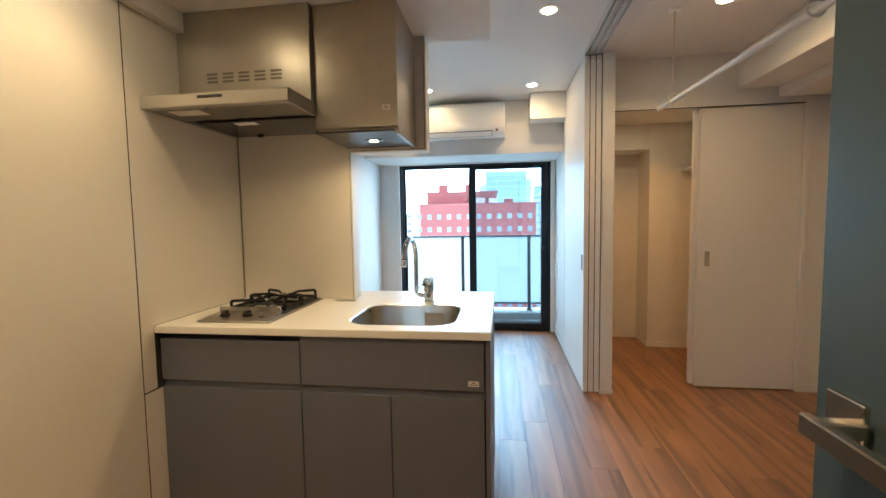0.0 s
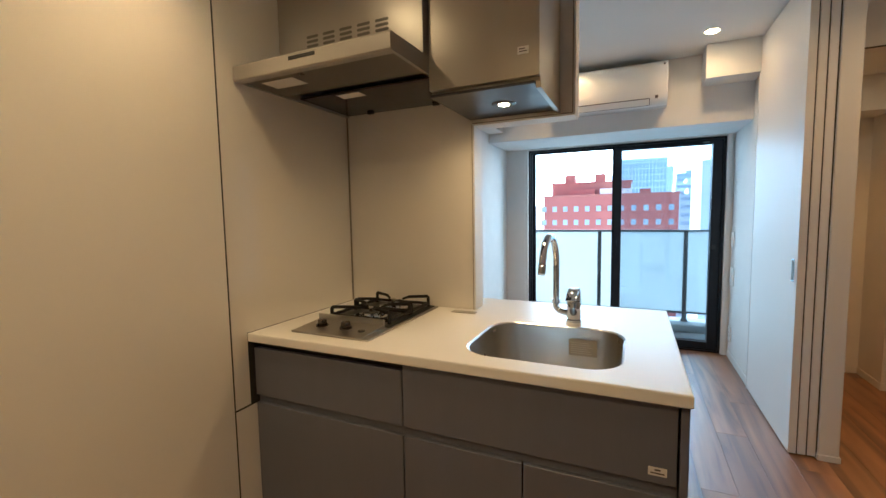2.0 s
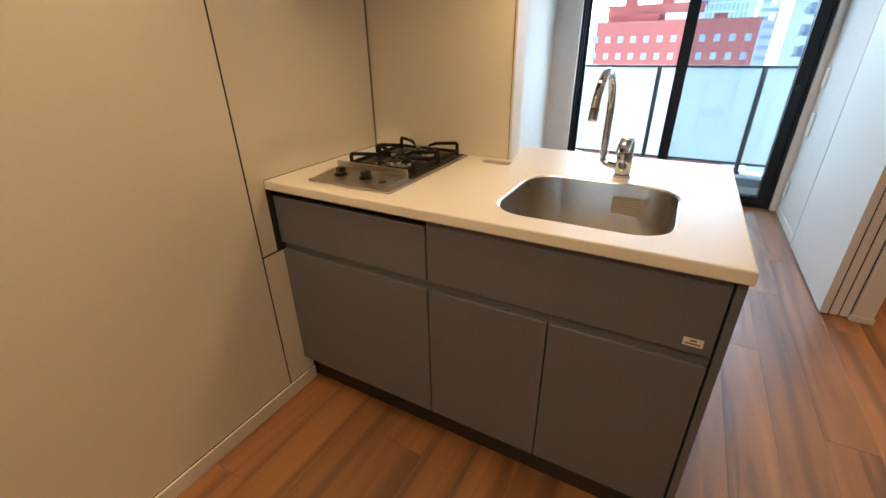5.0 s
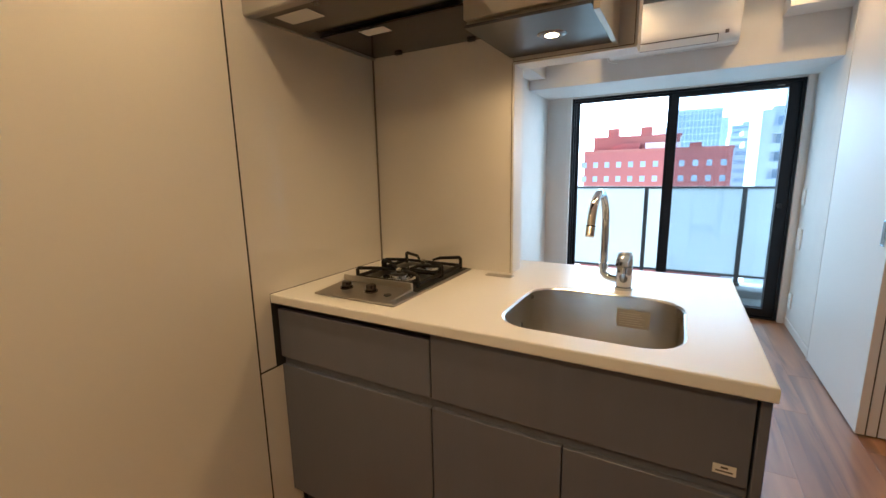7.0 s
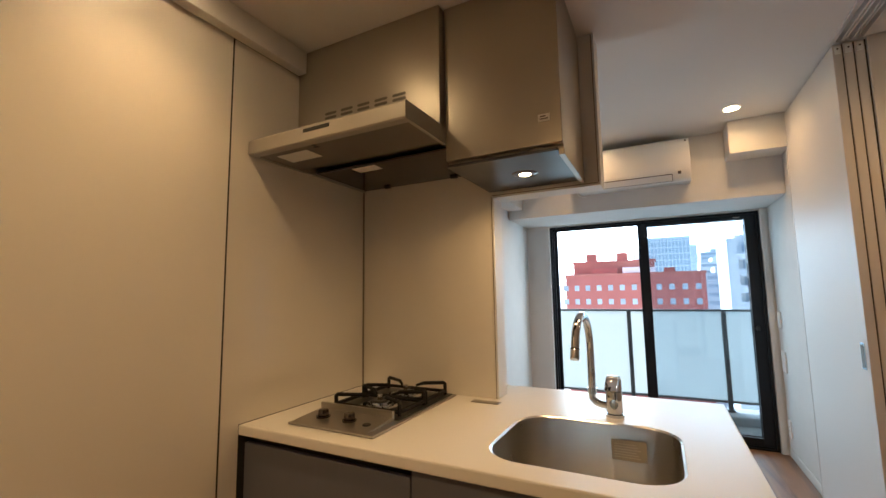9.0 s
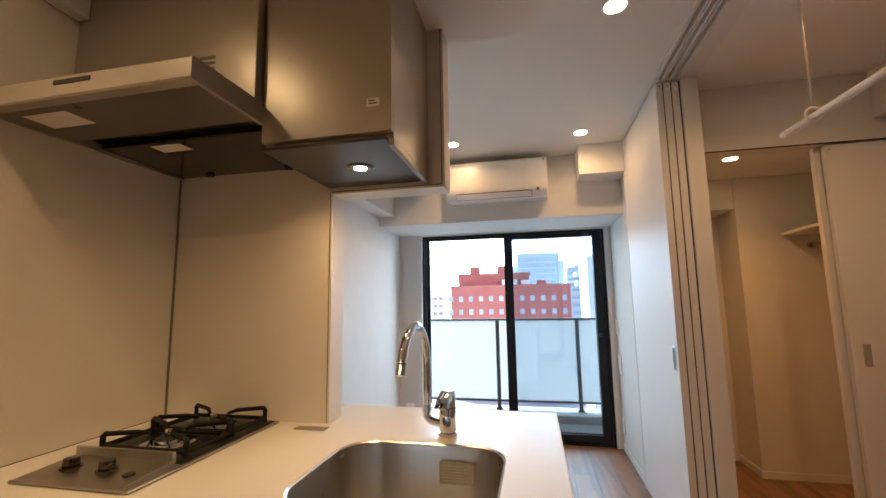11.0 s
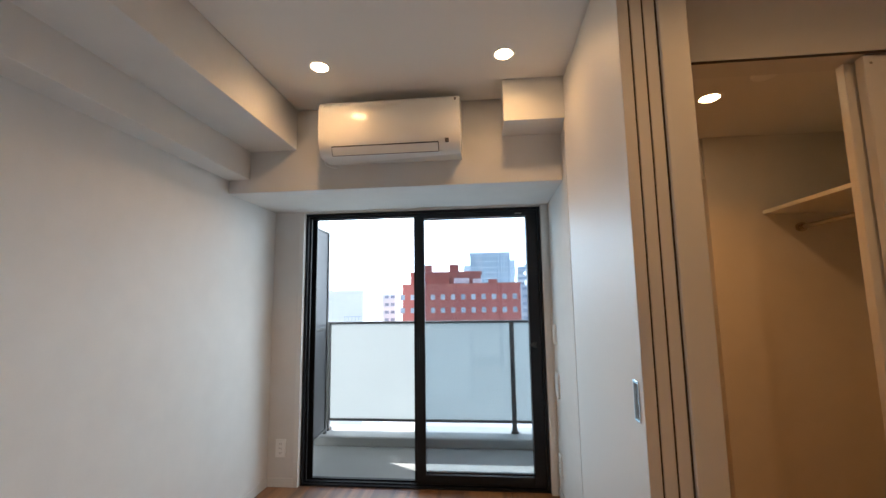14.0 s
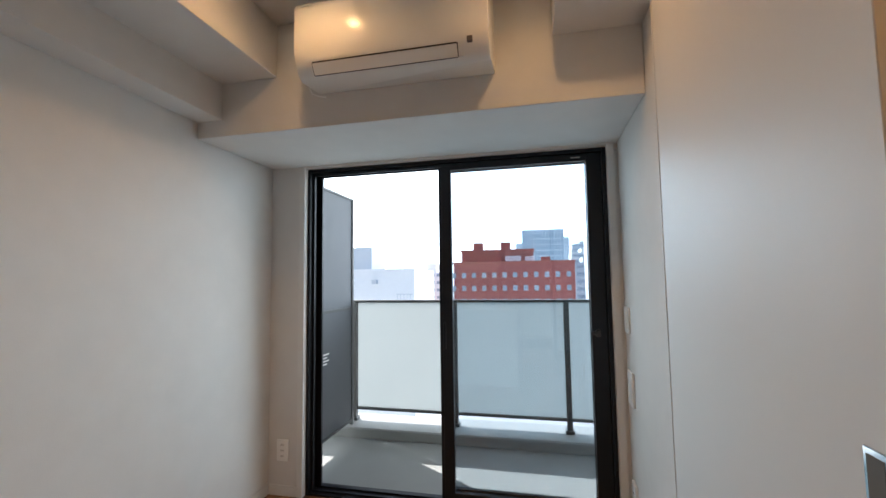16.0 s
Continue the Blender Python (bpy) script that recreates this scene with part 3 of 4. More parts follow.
def counter():
    bm = bmesh.new()
    inner = rounded_rect(SX, SYC, SHX, SHY, 0.095)
    x0, x1, y0, y1 = 0.001, 1.30, 0.0, 0.83
    n = len(inner)
    mx0, mx1, my0, my1 = SX - SHX - 0.03, SX + SHX + 0.03, SYC - SHY - 0.03, SYC + SHY + 0.03
    q = n // 4
    lip = [(SX + (p[0] - SX) * 1.012, SYC + (p[1] - SYC) * 1.012) for p in inner]
    low = [bm.verts.new((*p, 0.82)) for p in inner]
    mid = [bm.verts.new((*p, 0.847)) for p in inner]
    top = [bm.verts.new((*p, 0.85)) for p in lip]
    for k in range(n):
        j = (k + 1) % n
        bm.faces.new((low[k], low[j], mid[j], mid[k]))
        bm.faces.new((mid[k], mid[j], top[j], top[k]))
    corner = [bm.verts.new((*c, 0.85)) for c in ((mx1, my1), (mx0, my1), (mx0, my0), (mx1, my0))]
    for c in range(4):
        arc = top[c * q:(c + 1) * q]
        for a, b in zip(arc, arc[1:]):
            bm.faces.new((corner[c], b, a))
        bm.faces.new((corner[c], corner[(c + 1) % 4], top[((c + 1) * q) % n], arc[-1]))
    e = 0.004

    def rect(a, b, c, d):
        bm.faces.new([bm.verts.new((*p, 0.85)) for p in ((a, c), (b, c), (b, d), (a, d))])
    rect(x0 + e, mx0, y0 + e, y1 - e)
    rect(mx1, x1 - e, y0 + e, y1 - e)
    rect(mx0, mx1, y0 + e, my0)
    rect(mx0, mx1, my1, y1 - e)
    loops = []
    for d, z in ((e, 0.85), (e * 0.3, 0.85 - e * 0.3), (0, 0.85 - e), (0, 0.82 + e), (e * 0.3, 0.82 + e * 0.3), (e, 0.82)):
        loops.append([bm.verts.new((x, y, z)) for x, y in ((x0 + d, y0 + d), (x1 - d, y0 + d), (x1 - d, y1 - d), (x0 + d, y1 - d))])
    for a, b in zip(loops, loops[1:]):
        for k in range(4):
            bm.faces.new((a[k], a[(k + 1) % 4], b[(k + 1) % 4], b[k]))
    bmesh.ops.recalc_face_normals(bm, faces=bm.faces[:])
    for f in bm.faces:
        if all(abs(v.co.z - 0.85) < 1e-5 for v in f.verts) and f.normal.z < 0:
            f.normal_flip()
    return bm


ct = thing("worktop", (0.65, 0.4, 0.82), "white solid-surface kitchen worktop on grey cabinets", "worktop")
part("slab", counter(), M_SOLID, ct)
part("vent_plate", box(0.525, 0.625, 0.515, 0.548, 0.8505, 0.8525, 0.0005), M_STEEL, ct, "flush steel outlet plate")


def sink_bowl():
    bm = bmesh.new()
    rings = []
    for z, k, dr in ((0.8495, 1.006, 0), (0.846, 0.985, 0), (0.82, 0.97, 0), (0.70, 0.93, 0), (0.675, 0.90, 0), (0.664, 0.84, 0), (0.660, 0.70, 0), (0.656, 0.2, 0)):
        rings.append([bm.verts.new((SX + (x - SX) * k, SYC + (y - SYC) * k, z)) for x, y in rounded_rect(SX, SYC, SHX, SHY, 0.095)])
    n = len(rings[0])
    for a, b in zip(rings, rings[1:]):
        for k in range(n):
            bm.faces.new((a[k], a[(k + 1) % n], b[(k + 1) % n], b[k]))
    bm.faces.new(rings[-1])
    bmesh.ops.recalc_face_normals(bm, faces=bm.faces[:])
    for f in bm.faces:
        f.normal_flip()
    return bm


sk = thing("sink", (SX, SYC, 0.66), "brushed stainless undermount sink bowl", "sink")
part("bowl", sink_bowl(), M_SINK, sk, smooth=True)
dr = part("drain", cyl(SX, SYC + 0.02, 0.656, 0.662, 0.055, seg=32, bev=0.002), M_STEEL, sk, "round steel drain cover", smooth=True)
part("drain_cap", cyl(SX, SYC + 0.02, 0.662, 0.667, 0.03, seg=24, bev=0.002), M_DARK, dr)
lb = part("sticker", box(0.985, 1.075, SYC + SHY * 0.915, SYC + SHY * 0.917, 0.757, 0.812), M_PALE, sk, "pale care sticker")
for k in range(6):
    part("sticker_line", box(0.992, 1.06 - 0.006 * (k % 3), SYC + SHY * 0.911, SYC + SHY * 0.9135, 0.765 + 0.007 * k, 0.767 + 0.007 * k), M_SINK, lb)

fc = thing("faucet", (0.99, 0.54, 0.85), "chrome gooseneck kitchen mixer tap", "faucet")
part("body", join(cyl(0.99, 0.54, 0.85, 0.858, 0.027, seg=32), cyl(0.99, 0.54, 0.858, 0.925, 0.0235, seg=32, bev=0.002)), M_CHROME, fc, smooth=True)
lv = bmesh.new()
bmesh.ops.create_cone(lv, cap_ends=True, segments=32, radius1=0.0235, radius2=0.0225, depth=0.032, matrix=Matrix.Translation((0.99, 0.54, 0.942)))
for v in lv.verts:
    if v.co.z > 0.942:
        v.co.z += (0.54 - v.co.y) * -0.35 * 0.5 + 0.002
hd = part("lever_head", lv, M_CHROME, fc, smooth=True)
part("lever_grip", rounded(extrude_profile([(0.566, 0.946), (0.525, 0.946), (0.485, 0.945), (0.452, 0.938), (0.445, 0.943), (0.475, 0.960), (0.53, 0.972), (0.564, 0.966)], "x", 0.972, 1.008), 0.005), M_CHROME, fc, smooth=True)
part("indicator", box(0.986, 0.994, 0.5165, 0.5172, 0.925, 0.932), M_INK, fc)
def spout_x(y):
    return 0.923 - 0.032 * (0.571 - y)


pts = [(0.985, 0.543, 0.878), (0.952, 0.556, 0.878), (0.935, 0.563, 0.881)]
pts += [(spout_x(y), y, z) for y, z in ((0.568, 0.89), (0.57, 0.905), (0.571, 0.95), (0.571, 1.0), (0.571, 1.02))]
R, cyy, czz = 0.112, 0.459, 1.043
for k in range(1, 17):
    a = radians(k * 160 / 16)
    y = cyy + R * math.cos(a)
    pts.append((spout_x(y), y, czz + R * math.sin(a)))
pts.append((spout_x(0.347), 0.347, 1.064))
part("spout", tube(pts, 0.0115, 20), M_CHROME, fc, smooth=True)
part("spout_collar", tube([(spout_x(0.571), 0.571, 0.905), (spout_x(0.571), 0.571, 0.922)], 0.0145, 20), M_CHROME, fc, smooth=True)
part("tip_ring", tube([(spout_x(0.349), 0.349, 1.070), (spout_x(0.348), 0.348, 1.0675)], 0.0124, 20), M_DARK, fc, "thin dark joint ring")
part("spray_tip", tube([(spout_x(0.348), 0.348, 1.0675), (spout_x(0.346), 0.346, 1.061), (spout_x(0.338), 0.338, 1.042)], [0.0118, 0.0122, 0.0122], 20), M_CHROME, fc, "chrome aerator tip", smooth=True)

# base cabinets
fr_y = 0.02
for name, x0, x1, drawers, doors, lab in (("base_cabinet", 0.004, 0.5845, ((0.004, 0.583),), ((0.004, 0.583),), "matt dark grey base cabinet under the hob"),
                                          ("sink_cabinet", 0.5855, 1.2765, ((0.587, 1.2735),), ((0.587, 0.9305), (0.934, 1.2735)), "matt dark grey sink cabinet with two doors")):
    c = thing(name, ((x0 + x1) / 2, 0.3, 0), lab, "kitchen cabinet", "base cabinets")
    part("body", join(box(x0, x1, 0.046, 0.598, 0.128, 0.645), box(x0, x1, 0.046, 0.07, 0.645, 0.815), box(x0, x0 + 0.015, 0.07, 0.598, 0.645, 0.815), box(x1 - 0.015, x1, 0.07, 0.598, 0.645, 0.815)), M_GAP, c)
    part("rail_channel", box(x0, x1, 0.034, 0.0455, 0.596, 0.634), M_GREY, c, "grey recessed grip rail")
    for a, b in drawers:
        part("drawer_front", box(a, b, fr_y, 0.038, 0.63, 0.795 if name == "base_cabinet" else 0.8175, 0.0012), M_GREY, c)
    for a, b in doors:
        part("door", box(a, b, fr_y, 0.038, 0.13, 0.602, 0.0012), M_GREY, c)
    part("plinth", box(x0, x1, 0.075, 0.09, 0.0, 0.127), M_BLACK, c)
    if name == "sink_cabinet":
        g = part("sticker", box(1.217, 1.255, 0.0188, 0.0198, 0.648, 0.668, 0.0003), M_LABEL, c, "small white sticker")
        part("sticker_line", box(1.222, 1.25, 0.0181, 0.0187, 0.653, 0.656), M_INK, g)
        part("sticker_line", box(1.230, 1.242, 0.0181, 0.0187, 0.660, 0.664), M_INK, g)
ep = solid("end_panel", box(1.279, 1.296, 0.02, 0.82, 0.0, 0.8185, 0.0012), M_GREY, "dark grey end panel of kitchen counter", "panel", kind="")

def ring(x, y, z, r0, r1, h, seg=32):
    """A flat ring hanging h below z."""
    bm = bmesh.new()
    prof = ((r0, z), (r0, z - h * 0.6), (r0 + (r1 - r0) * 0.3, z - h), (r1 - (r1 - r0) * 0.2, z - h * 0.7), (r1, z))
    rs = [[bm.verts.new((x + r * math.cos(2 * math.pi * k / seg), y + r * math.sin(2 * math.pi * k / seg), zz)) for k in range(seg)] for r, zz in prof]
    for a, b in zip(rs, rs[1:]):
        for k in range(seg):
            bm.faces.new((a[k], a[(k + 1) % seg], b[(k + 1) % seg], b[k]))
    bmesh.ops.recalc_face_normals(bm, faces=bm.faces[:])
    return bm


# hob
HX0, HX1, HY0, HY1 = 0.132, 0.444, 0.062, 0.572
hb = thing("gas_hob", (0.29, 0.32, 0.85), "two-burner stainless gas hob in the worktop", "gas hob")
part("tray", box(HX0, HX1, HY0, HY1, 0.8505, 0.857, 0.003), M_STEEL, hb)
part("glass_plate", box(HX0 + 0.012, HX1 - 0.012, 0.205, HY1 - 0.012, 0.8572, 0.860, 0.001), M_BLACK, hb, "black glass burner plate")
part("control_fascia", extrude_profile([(HY0 + 0.004, 0.857), (0.196, 0.866), (0.196, 0.884), (0.202, 0.885), (0.206, 0.883), (0.206, 0.857)], "x", HX0 + 0.006, HX1 - 0.03), M_STEEL, hb, "sloped steel control panel")
for kx in (0.205, 0.305):
    kb = part("knob", join(cyl(kx, 0.135, 0.859, 0.866, 0.021, seg=28), cyl(kx, 0.135, 0.866, 0.884, 0.0165, 0.015, seg=28, bev=0.002)), M_BLACKCHROME, hb, "dark chrome knob", smooth=True)
part("battery_flap", cyl(0.375, 0.125, 0.858, 0.8635, 0.012, seg=20), M_DARK, hb)
for by in (0.31, 0.468):
    bx = 0.288
    bu = part("burner", join(cyl(bx, by, 0.860, 0.868, 0.045, 0.04, seg=32), cyl(bx, by, 0.868, 0.876, 0.033, 0.031, seg=32)), M_CHROME, hb, "steel burner ring", smooth=True)
    part("burner_cap", cyl(bx, by, 0.876, 0.882, 0.029, 0.025, seg=28, bev=0.002), M_BLACK, bu, smooth=True)
    part("sensor", cyl(bx, by, 0.882, 0.899, 0.009, seg=16, bev=0.002), M_NICKEL, bu, "brass heat sensor", smooth=True)
    gx, gy = 0.124, 0.072
    bars = []
    for c in (1, -1):
        for q in (1, -1):
            bars.append(tube([(bx + 0.030 * c, by + 0.022 * q, 0.894), (bx + 0.052 * c, by + 0.040 * q, 0.901), (bx + (gx - 0.004) * c, by + gy * q, 0.902), (bx + gx * c, by + gy * q, 0.898), (bx + gx * c, by + gy * q, 0.861)], [0.0045, 0.0062, 0.0068, 0.0068, 0.0068], 6))
        bars.append(tube([(bx + gx * c, by - gy, 0.872), (bx + gx * c, by + gy, 0.872)], 0.0066, 6))
        bars.append(tube([(bx - gx, by + gy * c, 0.872), (bx + gx, by + gy * c, 0.872)], 0.0066, 6))
    part("grate", join(*bars), M_IRON, hb, "black cast-iron pan support")
    part("drip_ring", ring(bx, by, 0.8655, 0.046, 0.066, -0.001), M_CHROME, hb, "bright drip ring", smooth=True)

# range hood
hd = thing("range_hood", (0.29, 0.3, 1.675), "slim silver range hood with greige duct cover", "range hood")
part("canopy", join(extrude_profile([(0.0, 1.676), (0.0, 1.716), (0.004, 1.721), (0.202, 1.726), (0.587, 1.726), (0.587, 1.716), (0.03, 1.712), (0.03, 1.672), (0.004, 1.672)], "x", 0.001, 0.589),
                    box(0.001, 0.012, 0.03, 0.587, 1.673, 1.716), box(0.578, 0.5888, 0.03, 0.587, 1.673, 1.716)), M_HOOD, hd)
part("under_plate", box(0.012, 0.578, 0.03, 0.215, 1.676, 1.679, 0.001), M_UNDER, hd, "bronze underside plate")
part("intake_slot", box(0.012, 0.578, 0.215, 0.285, 1.698, 1.702), M_BLACK, hd, "dark intake slot")
bf = part("baffle_plate", extrude_profile([(0.285, 1.681), (0.285, 1.686), (0.585, 1.684), (0.585, 1.679)], "x", 0.014, 0.576), M_BAFFLE, hd, "dark bronze baffle plate")
for bx in (0.14, 0.45):
    part("baffle_clip", box(bx - 0.014, bx + 0.014, 0.56, 0.575, 1.671, 1.681, 0.002), M_BLACK, bf)
part("sticker", box(0.06, 0.19, 0.06, 0.13, 1.6748, 1.6758), M_LABEL, hd, "white instruction sticker")
part("sticker", box(0.17, 0.27, 0.30, 0.35, 1.6793, 1.6803), M_LABEL, hd, "white instruction sticker")
part("button_strip", box(0.236, 0.336, -0.002, 0.001, 1.70, 1.711, 0.001), M_GAP, hd, "black switch strip")
dc = part("duct_cover", box(0.001, 0.583, 0.202, 0.587, 1.727, DROP - 0.001, 0.0015), M_GREIGE, hd, "greige metal duct cover")
for i in range(5):
    for j in range(3):
        x0 = 0.128 + i * 0.0705
        part("vent_slot", extrude_profile([(x0 + 0.006, 1.821 + j * 0.0155), (x0 + 0.05, 1.821 + j * 0.0155), (x0 + 0.054, 1.8255 + j * 0.0155), (x0 + 0.05, 1.83 + j * 0.0155), (x0 + 0.006, 1.83 + j * 0.0155), (x0 + 0.002, 1.8255 + j * 0.0155)], "y", 0.2012, 0.2025), M_SLOT, dc)

uc = thing("wall_cabinet", (0.757, 0.41, 1.61), "greige wall cabinet with lamp underneath", "wall cabinet")
part("body", box(0.588, 0.93, 0.248, 0.5875, 1.611, DROP - 0.001, 0.0012), M_GREIGE, uc)
part("door", box(0.588, 0.931, 0.228, 0.246, 1.621, DROP - 0.003, 0.0015), M_GREIGE, uc)
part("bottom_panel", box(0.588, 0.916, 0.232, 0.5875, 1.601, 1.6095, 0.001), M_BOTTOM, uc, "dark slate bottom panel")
part("side_edge", box(0.9165, 0.9315, 0.2475, 0.5875, 1.592, 1.6105, 0.001), M_GREIGE, uc, "side panel edge below the bottom")
g = part("sticker", box(0.869, 0.901, 0.2268, 0.2278, 1.684, 1.705), M_LABEL, uc, "small white sticker")
part("sticker_line", box(0.874, 0.896, 0.2261, 0.2267, 1.690, 1.693), M_INK, g)
part("sticker_line", box(0.874, 0.890, 0.2261, 0.2267, 1.697, 1.700), M_INK, g)


cl = part("downlight", ring(0.776, 0.41, 1.601, 0.018, 0.042, 0.004), M_BLACKCHROME, uc, "round recessed cabinet lamp", smooth=True)
part("lens", cyl(0.776, 0.41, 1.5972, 1.6008, 0.018, seg=28), M_LAMP, cl)

# the hall fitting at (0.85, -1.2) is assumed, added as fill
for x, y, z in LAMPS + [(2.504, 2.237, 2.1)]:
    d = thing("downlight", (x, y, z), "round white recessed ceiling downlight, lit; hall one is added fill", "downlight", "ceiling downlights")
    part("trim_ring", ring(x, y, z, 0.040, 0.052, 0.005), M_PLASTIC, d, smooth=True)
    part("lens", cyl(x, y, z - 0.0035, z - 0.0005, 0.037, seg=32), M_LAMP, d, "glowing warm lens")

# ---- living room things ----
ac = thing("air_conditioner", (1.0, 2.6, 1.965), "white wall-mounted air conditioner above window", "air conditioner")
prof = [(2.614, 1.998), (2.614, 2.293), (2.47, 2.293), (2.44, 2.288), (2.425, 2.273), (2.42, 2.252), (2.421, 2.115), (2.426, 2.07), (2.437, 2.04), (2.458, 2.004), (2.482, 1.991)]
body = extrude_profile(prof, "x", 0.613, 1.377)
bmesh.ops.bevel(body, geom=[e for e in body.edges if abs(e.verts[0].co.x - e.verts[1].co.x) < 1e-5 and e.verts[0].co.y < 2.6], offset=0.008, segments=2, affect="EDGES", profile=0.5)
part("case", body, M_AC, ac, smooth=True)
fl = bmesh.new()
a0, b0, c0, d0 = (0.69, 2.4345, 2.037), (1.26, 2.4345, 2.037), (1.26, 2.4575, 1.999), (0.69, 2.4575, 1.999)
vs = [fl.verts.new(p) for p in (a0, b0, c0, d0)] + [fl.verts.new((p[0], p[1] - 0.005, p[2] - 0.003)) for p in (a0, b0, c0, d0)]
for q in ((0, 1, 2, 3), (7, 6, 5, 4), (0, 4, 5, 1), (1, 5, 6, 2), (2, 6, 7, 3), (3, 7, 4, 0)):
    fl.faces.new([vs[k] for k in q])
bmesh.ops.recalc_face_normals(fl, faces=fl.faces[:])
part("louver", fl, M_AC, ac, "white air louver flap")
part("louver_gap", join(tube([(0.69, 2.433, 2.039), (1.26, 2.433, 2.039)], 0.003, 6), tube([(0.69, 2.4555, 1.997), (1.26, 2.4555, 1.997)], 0.003, 6), tube([(0.689, 2.433, 2.039), (0.689, 2.4555, 1.997)], 0.003, 6), tube([(1.261, 2.433, 2.039), (1.261, 2.4555, 1.997)], 0.003, 6)), M_DARK, ac, "dark gap round louver")
part("display", box(1.297, 1.317, 2.427, 2.44, 2.036, 2.056, 0.001), M_INK, ac, "small dark display")
part("marking", box(1.348, 1.358, 2.4185, 2.4215, 2.258, 2.27), M_INK, ac)
part("marking", box(0.645, 0.69, 2.418, 2.4215, 2.262, 2.267), M_AC2, ac)
for k in range(4):
    part("marking", box(1.15 + k * 0.035, 1.175 + k * 0.035, 2.455, 2.463, 1.998, 2.001), M_AC2, ac)
part("marking", box(0.80, 0.83, 2.455, 2.463, 1.998, 2.003), M_INK, ac)

ol = thing("wall_outlet", (0.59, 2.614, 2.10), "white aircon wall socket with plug", "outlet")
part("plate", box(0.568, 0.612, 2.608, 2.6155, 2.05, 2.15, 0.002), M_PLASTIC, ol)
part("plug", box(0.582, 0.604, 2.588, 2.608, 2.085, 2.11, 0.004), M_PLASTIC, ol)
part("cord", tube([(0.593, 2.592, 2.085), (0.59, 2.586, 2.06), (0.588, 2.586, 2.02), (0.60, 2.588, 1.992), (0.63, 2.592, 1.98), (0.66, 2.598, 1.975)], 0.0032, 8), M_PLASTIC, ol, smooth=True)


def wall_plate(name, c, half, axis, label, cat, slots=0, rocker=False):
    """A switch or socket plate; axis 'x-' faces -x, 'y-' faces -y."""
    t = thing(name, c, label, cat, "", "")
    hw, hh = half
    if axis == "x-":
        B = lambda u0, u1, z0, z1, d0, d1, bev=0: box(c[0] - d1, c[0] - d0, c[1] + u0, c[1] + u1, c[2] + z0, c[2] + z1, bev)
    else:
        B = lambda u0, u1, z0, z1, d0, d1, bev=0: box(c[0] + u0, c[0] + u1, c[1] - d1, c[1] - d0, c[2] + z0, c[2] + z1, bev)
    part("plate", B(-hw, hw, -hh, hh, 0, 0.011, 0.002), M_PLASTIC, t)
    if rocker:
        part("rocker", B(-hw * 0.62, hw * 0.62, -hh * 0.72, hh * 0.72, 0.0111, 0.014, 0.0015), M_PLASTIC, t)
    for k in range(slots):
        zc = (k - (slots - 1) / 2) * 0.03
        for u in (-0.006, 0.006):
            part("slot", B(u - 0.0012, u + 0.0012, zc - 0.005, zc + 0.005, 0.0109, 0.0116), M_INK, t)
    return t


wall_plate("wall_switch", (1.92, 3.105, 0.995), (0.036, 0.06), "x-", "white wall switch plate", "switch", rocker=True)
wall_plate("intercom_panel", (1.92, 3.08, 0.69), (0.05, 0.075), "x-", "white wall control panel plate", "control panel", rocker=True)
wall_plate("wall_outlet", (1.92, 3.10, 0.21), (0.036, 0.06), "x-", "white double wall outlet", "outlet", 2)
wall_plate("wall_outlet", (0.09, 3.184, 0.248), (0.035, 0.058), "y-", "white double wall outlet beside the window", "outlet", 3)

# ---- bedroom things ----
rd = thing("laundry_rod", (2.27, 0.6, CEIL), "white ceiling-hung laundry pole on two hangers", "laundry pole")
RZ = 1.866
part("pole", tube([(2.256, 1.20, RZ), (2.2567, 1.18, RZ), (2.275, 0.7, RZ), (2.315, -0.35, RZ)], 0.0135, 16), M_ROD, rd, smooth=True)
part("end_cap", tube([(2.2555, 1.213, RZ), (2.2555, 1.178, RZ)], [0.0125, 0.0155], 16), M_PLASTIC, rd, smooth=True)
for yy, xx in ((1.03, 2.262), (0.05, 2.30)):
    h = part("hanger", tube([(xx, yy, CEIL - 0.01), (xx, yy, RZ + 0.03)], 0.0042, 10), M_NICKEL, rd, "thin metal hanger rod", smooth=True)
    part("hanger_ring", tube([(xx + 0.026 * math.sin(2 * math.pi * k / 20), yy, RZ + 0.008 - 0.026 * math.cos(2 * math.pi * k / 20)) for k in range(21)], 0.0045, 8), M_ROD, h, "white plastic ring", smooth=True)
    part("ceiling_rose", cyl(xx, yy, CEIL - 0.014, CEIL, 0.028, 0.03, seg=28, bev=0.003), M_PLASTIC, h, "white ceiling rose", smooth=True)

sh = thing("closet_shelf", (3.2, 2.3, 1.66), "white closet shelf with hanging rail", "shelf")
part("board", box(2.988, EX - 0.001, 1.855, 2.7345, 1.655, 1.675, 0.001), M_TRIM, sh)
part("hanging_rail", tube([(3.166, 2.734, 1.58), (3.166, 1.86, 1.58)], 0.0125, 16), M_NICKEL, sh, "dark metal hanging rail", smooth=True)
part("rail_bracket", tube([(3.166, 2.7345, 1.58), (3.166, 2.715, 1.58)], 0.024, 20), M_NICKEL, sh, smooth=True)
sp = thing("smoke_detector", (2.62, 2.05, 2.1), "flat white round closet ceiling cover", "ceiling cover")
part("cover", cyl(2.62, 2.05, 2.09, 2.1, 0.045, 0.05, seg=28, bev=0.003), M_PLASTIC, sp, smooth=True)

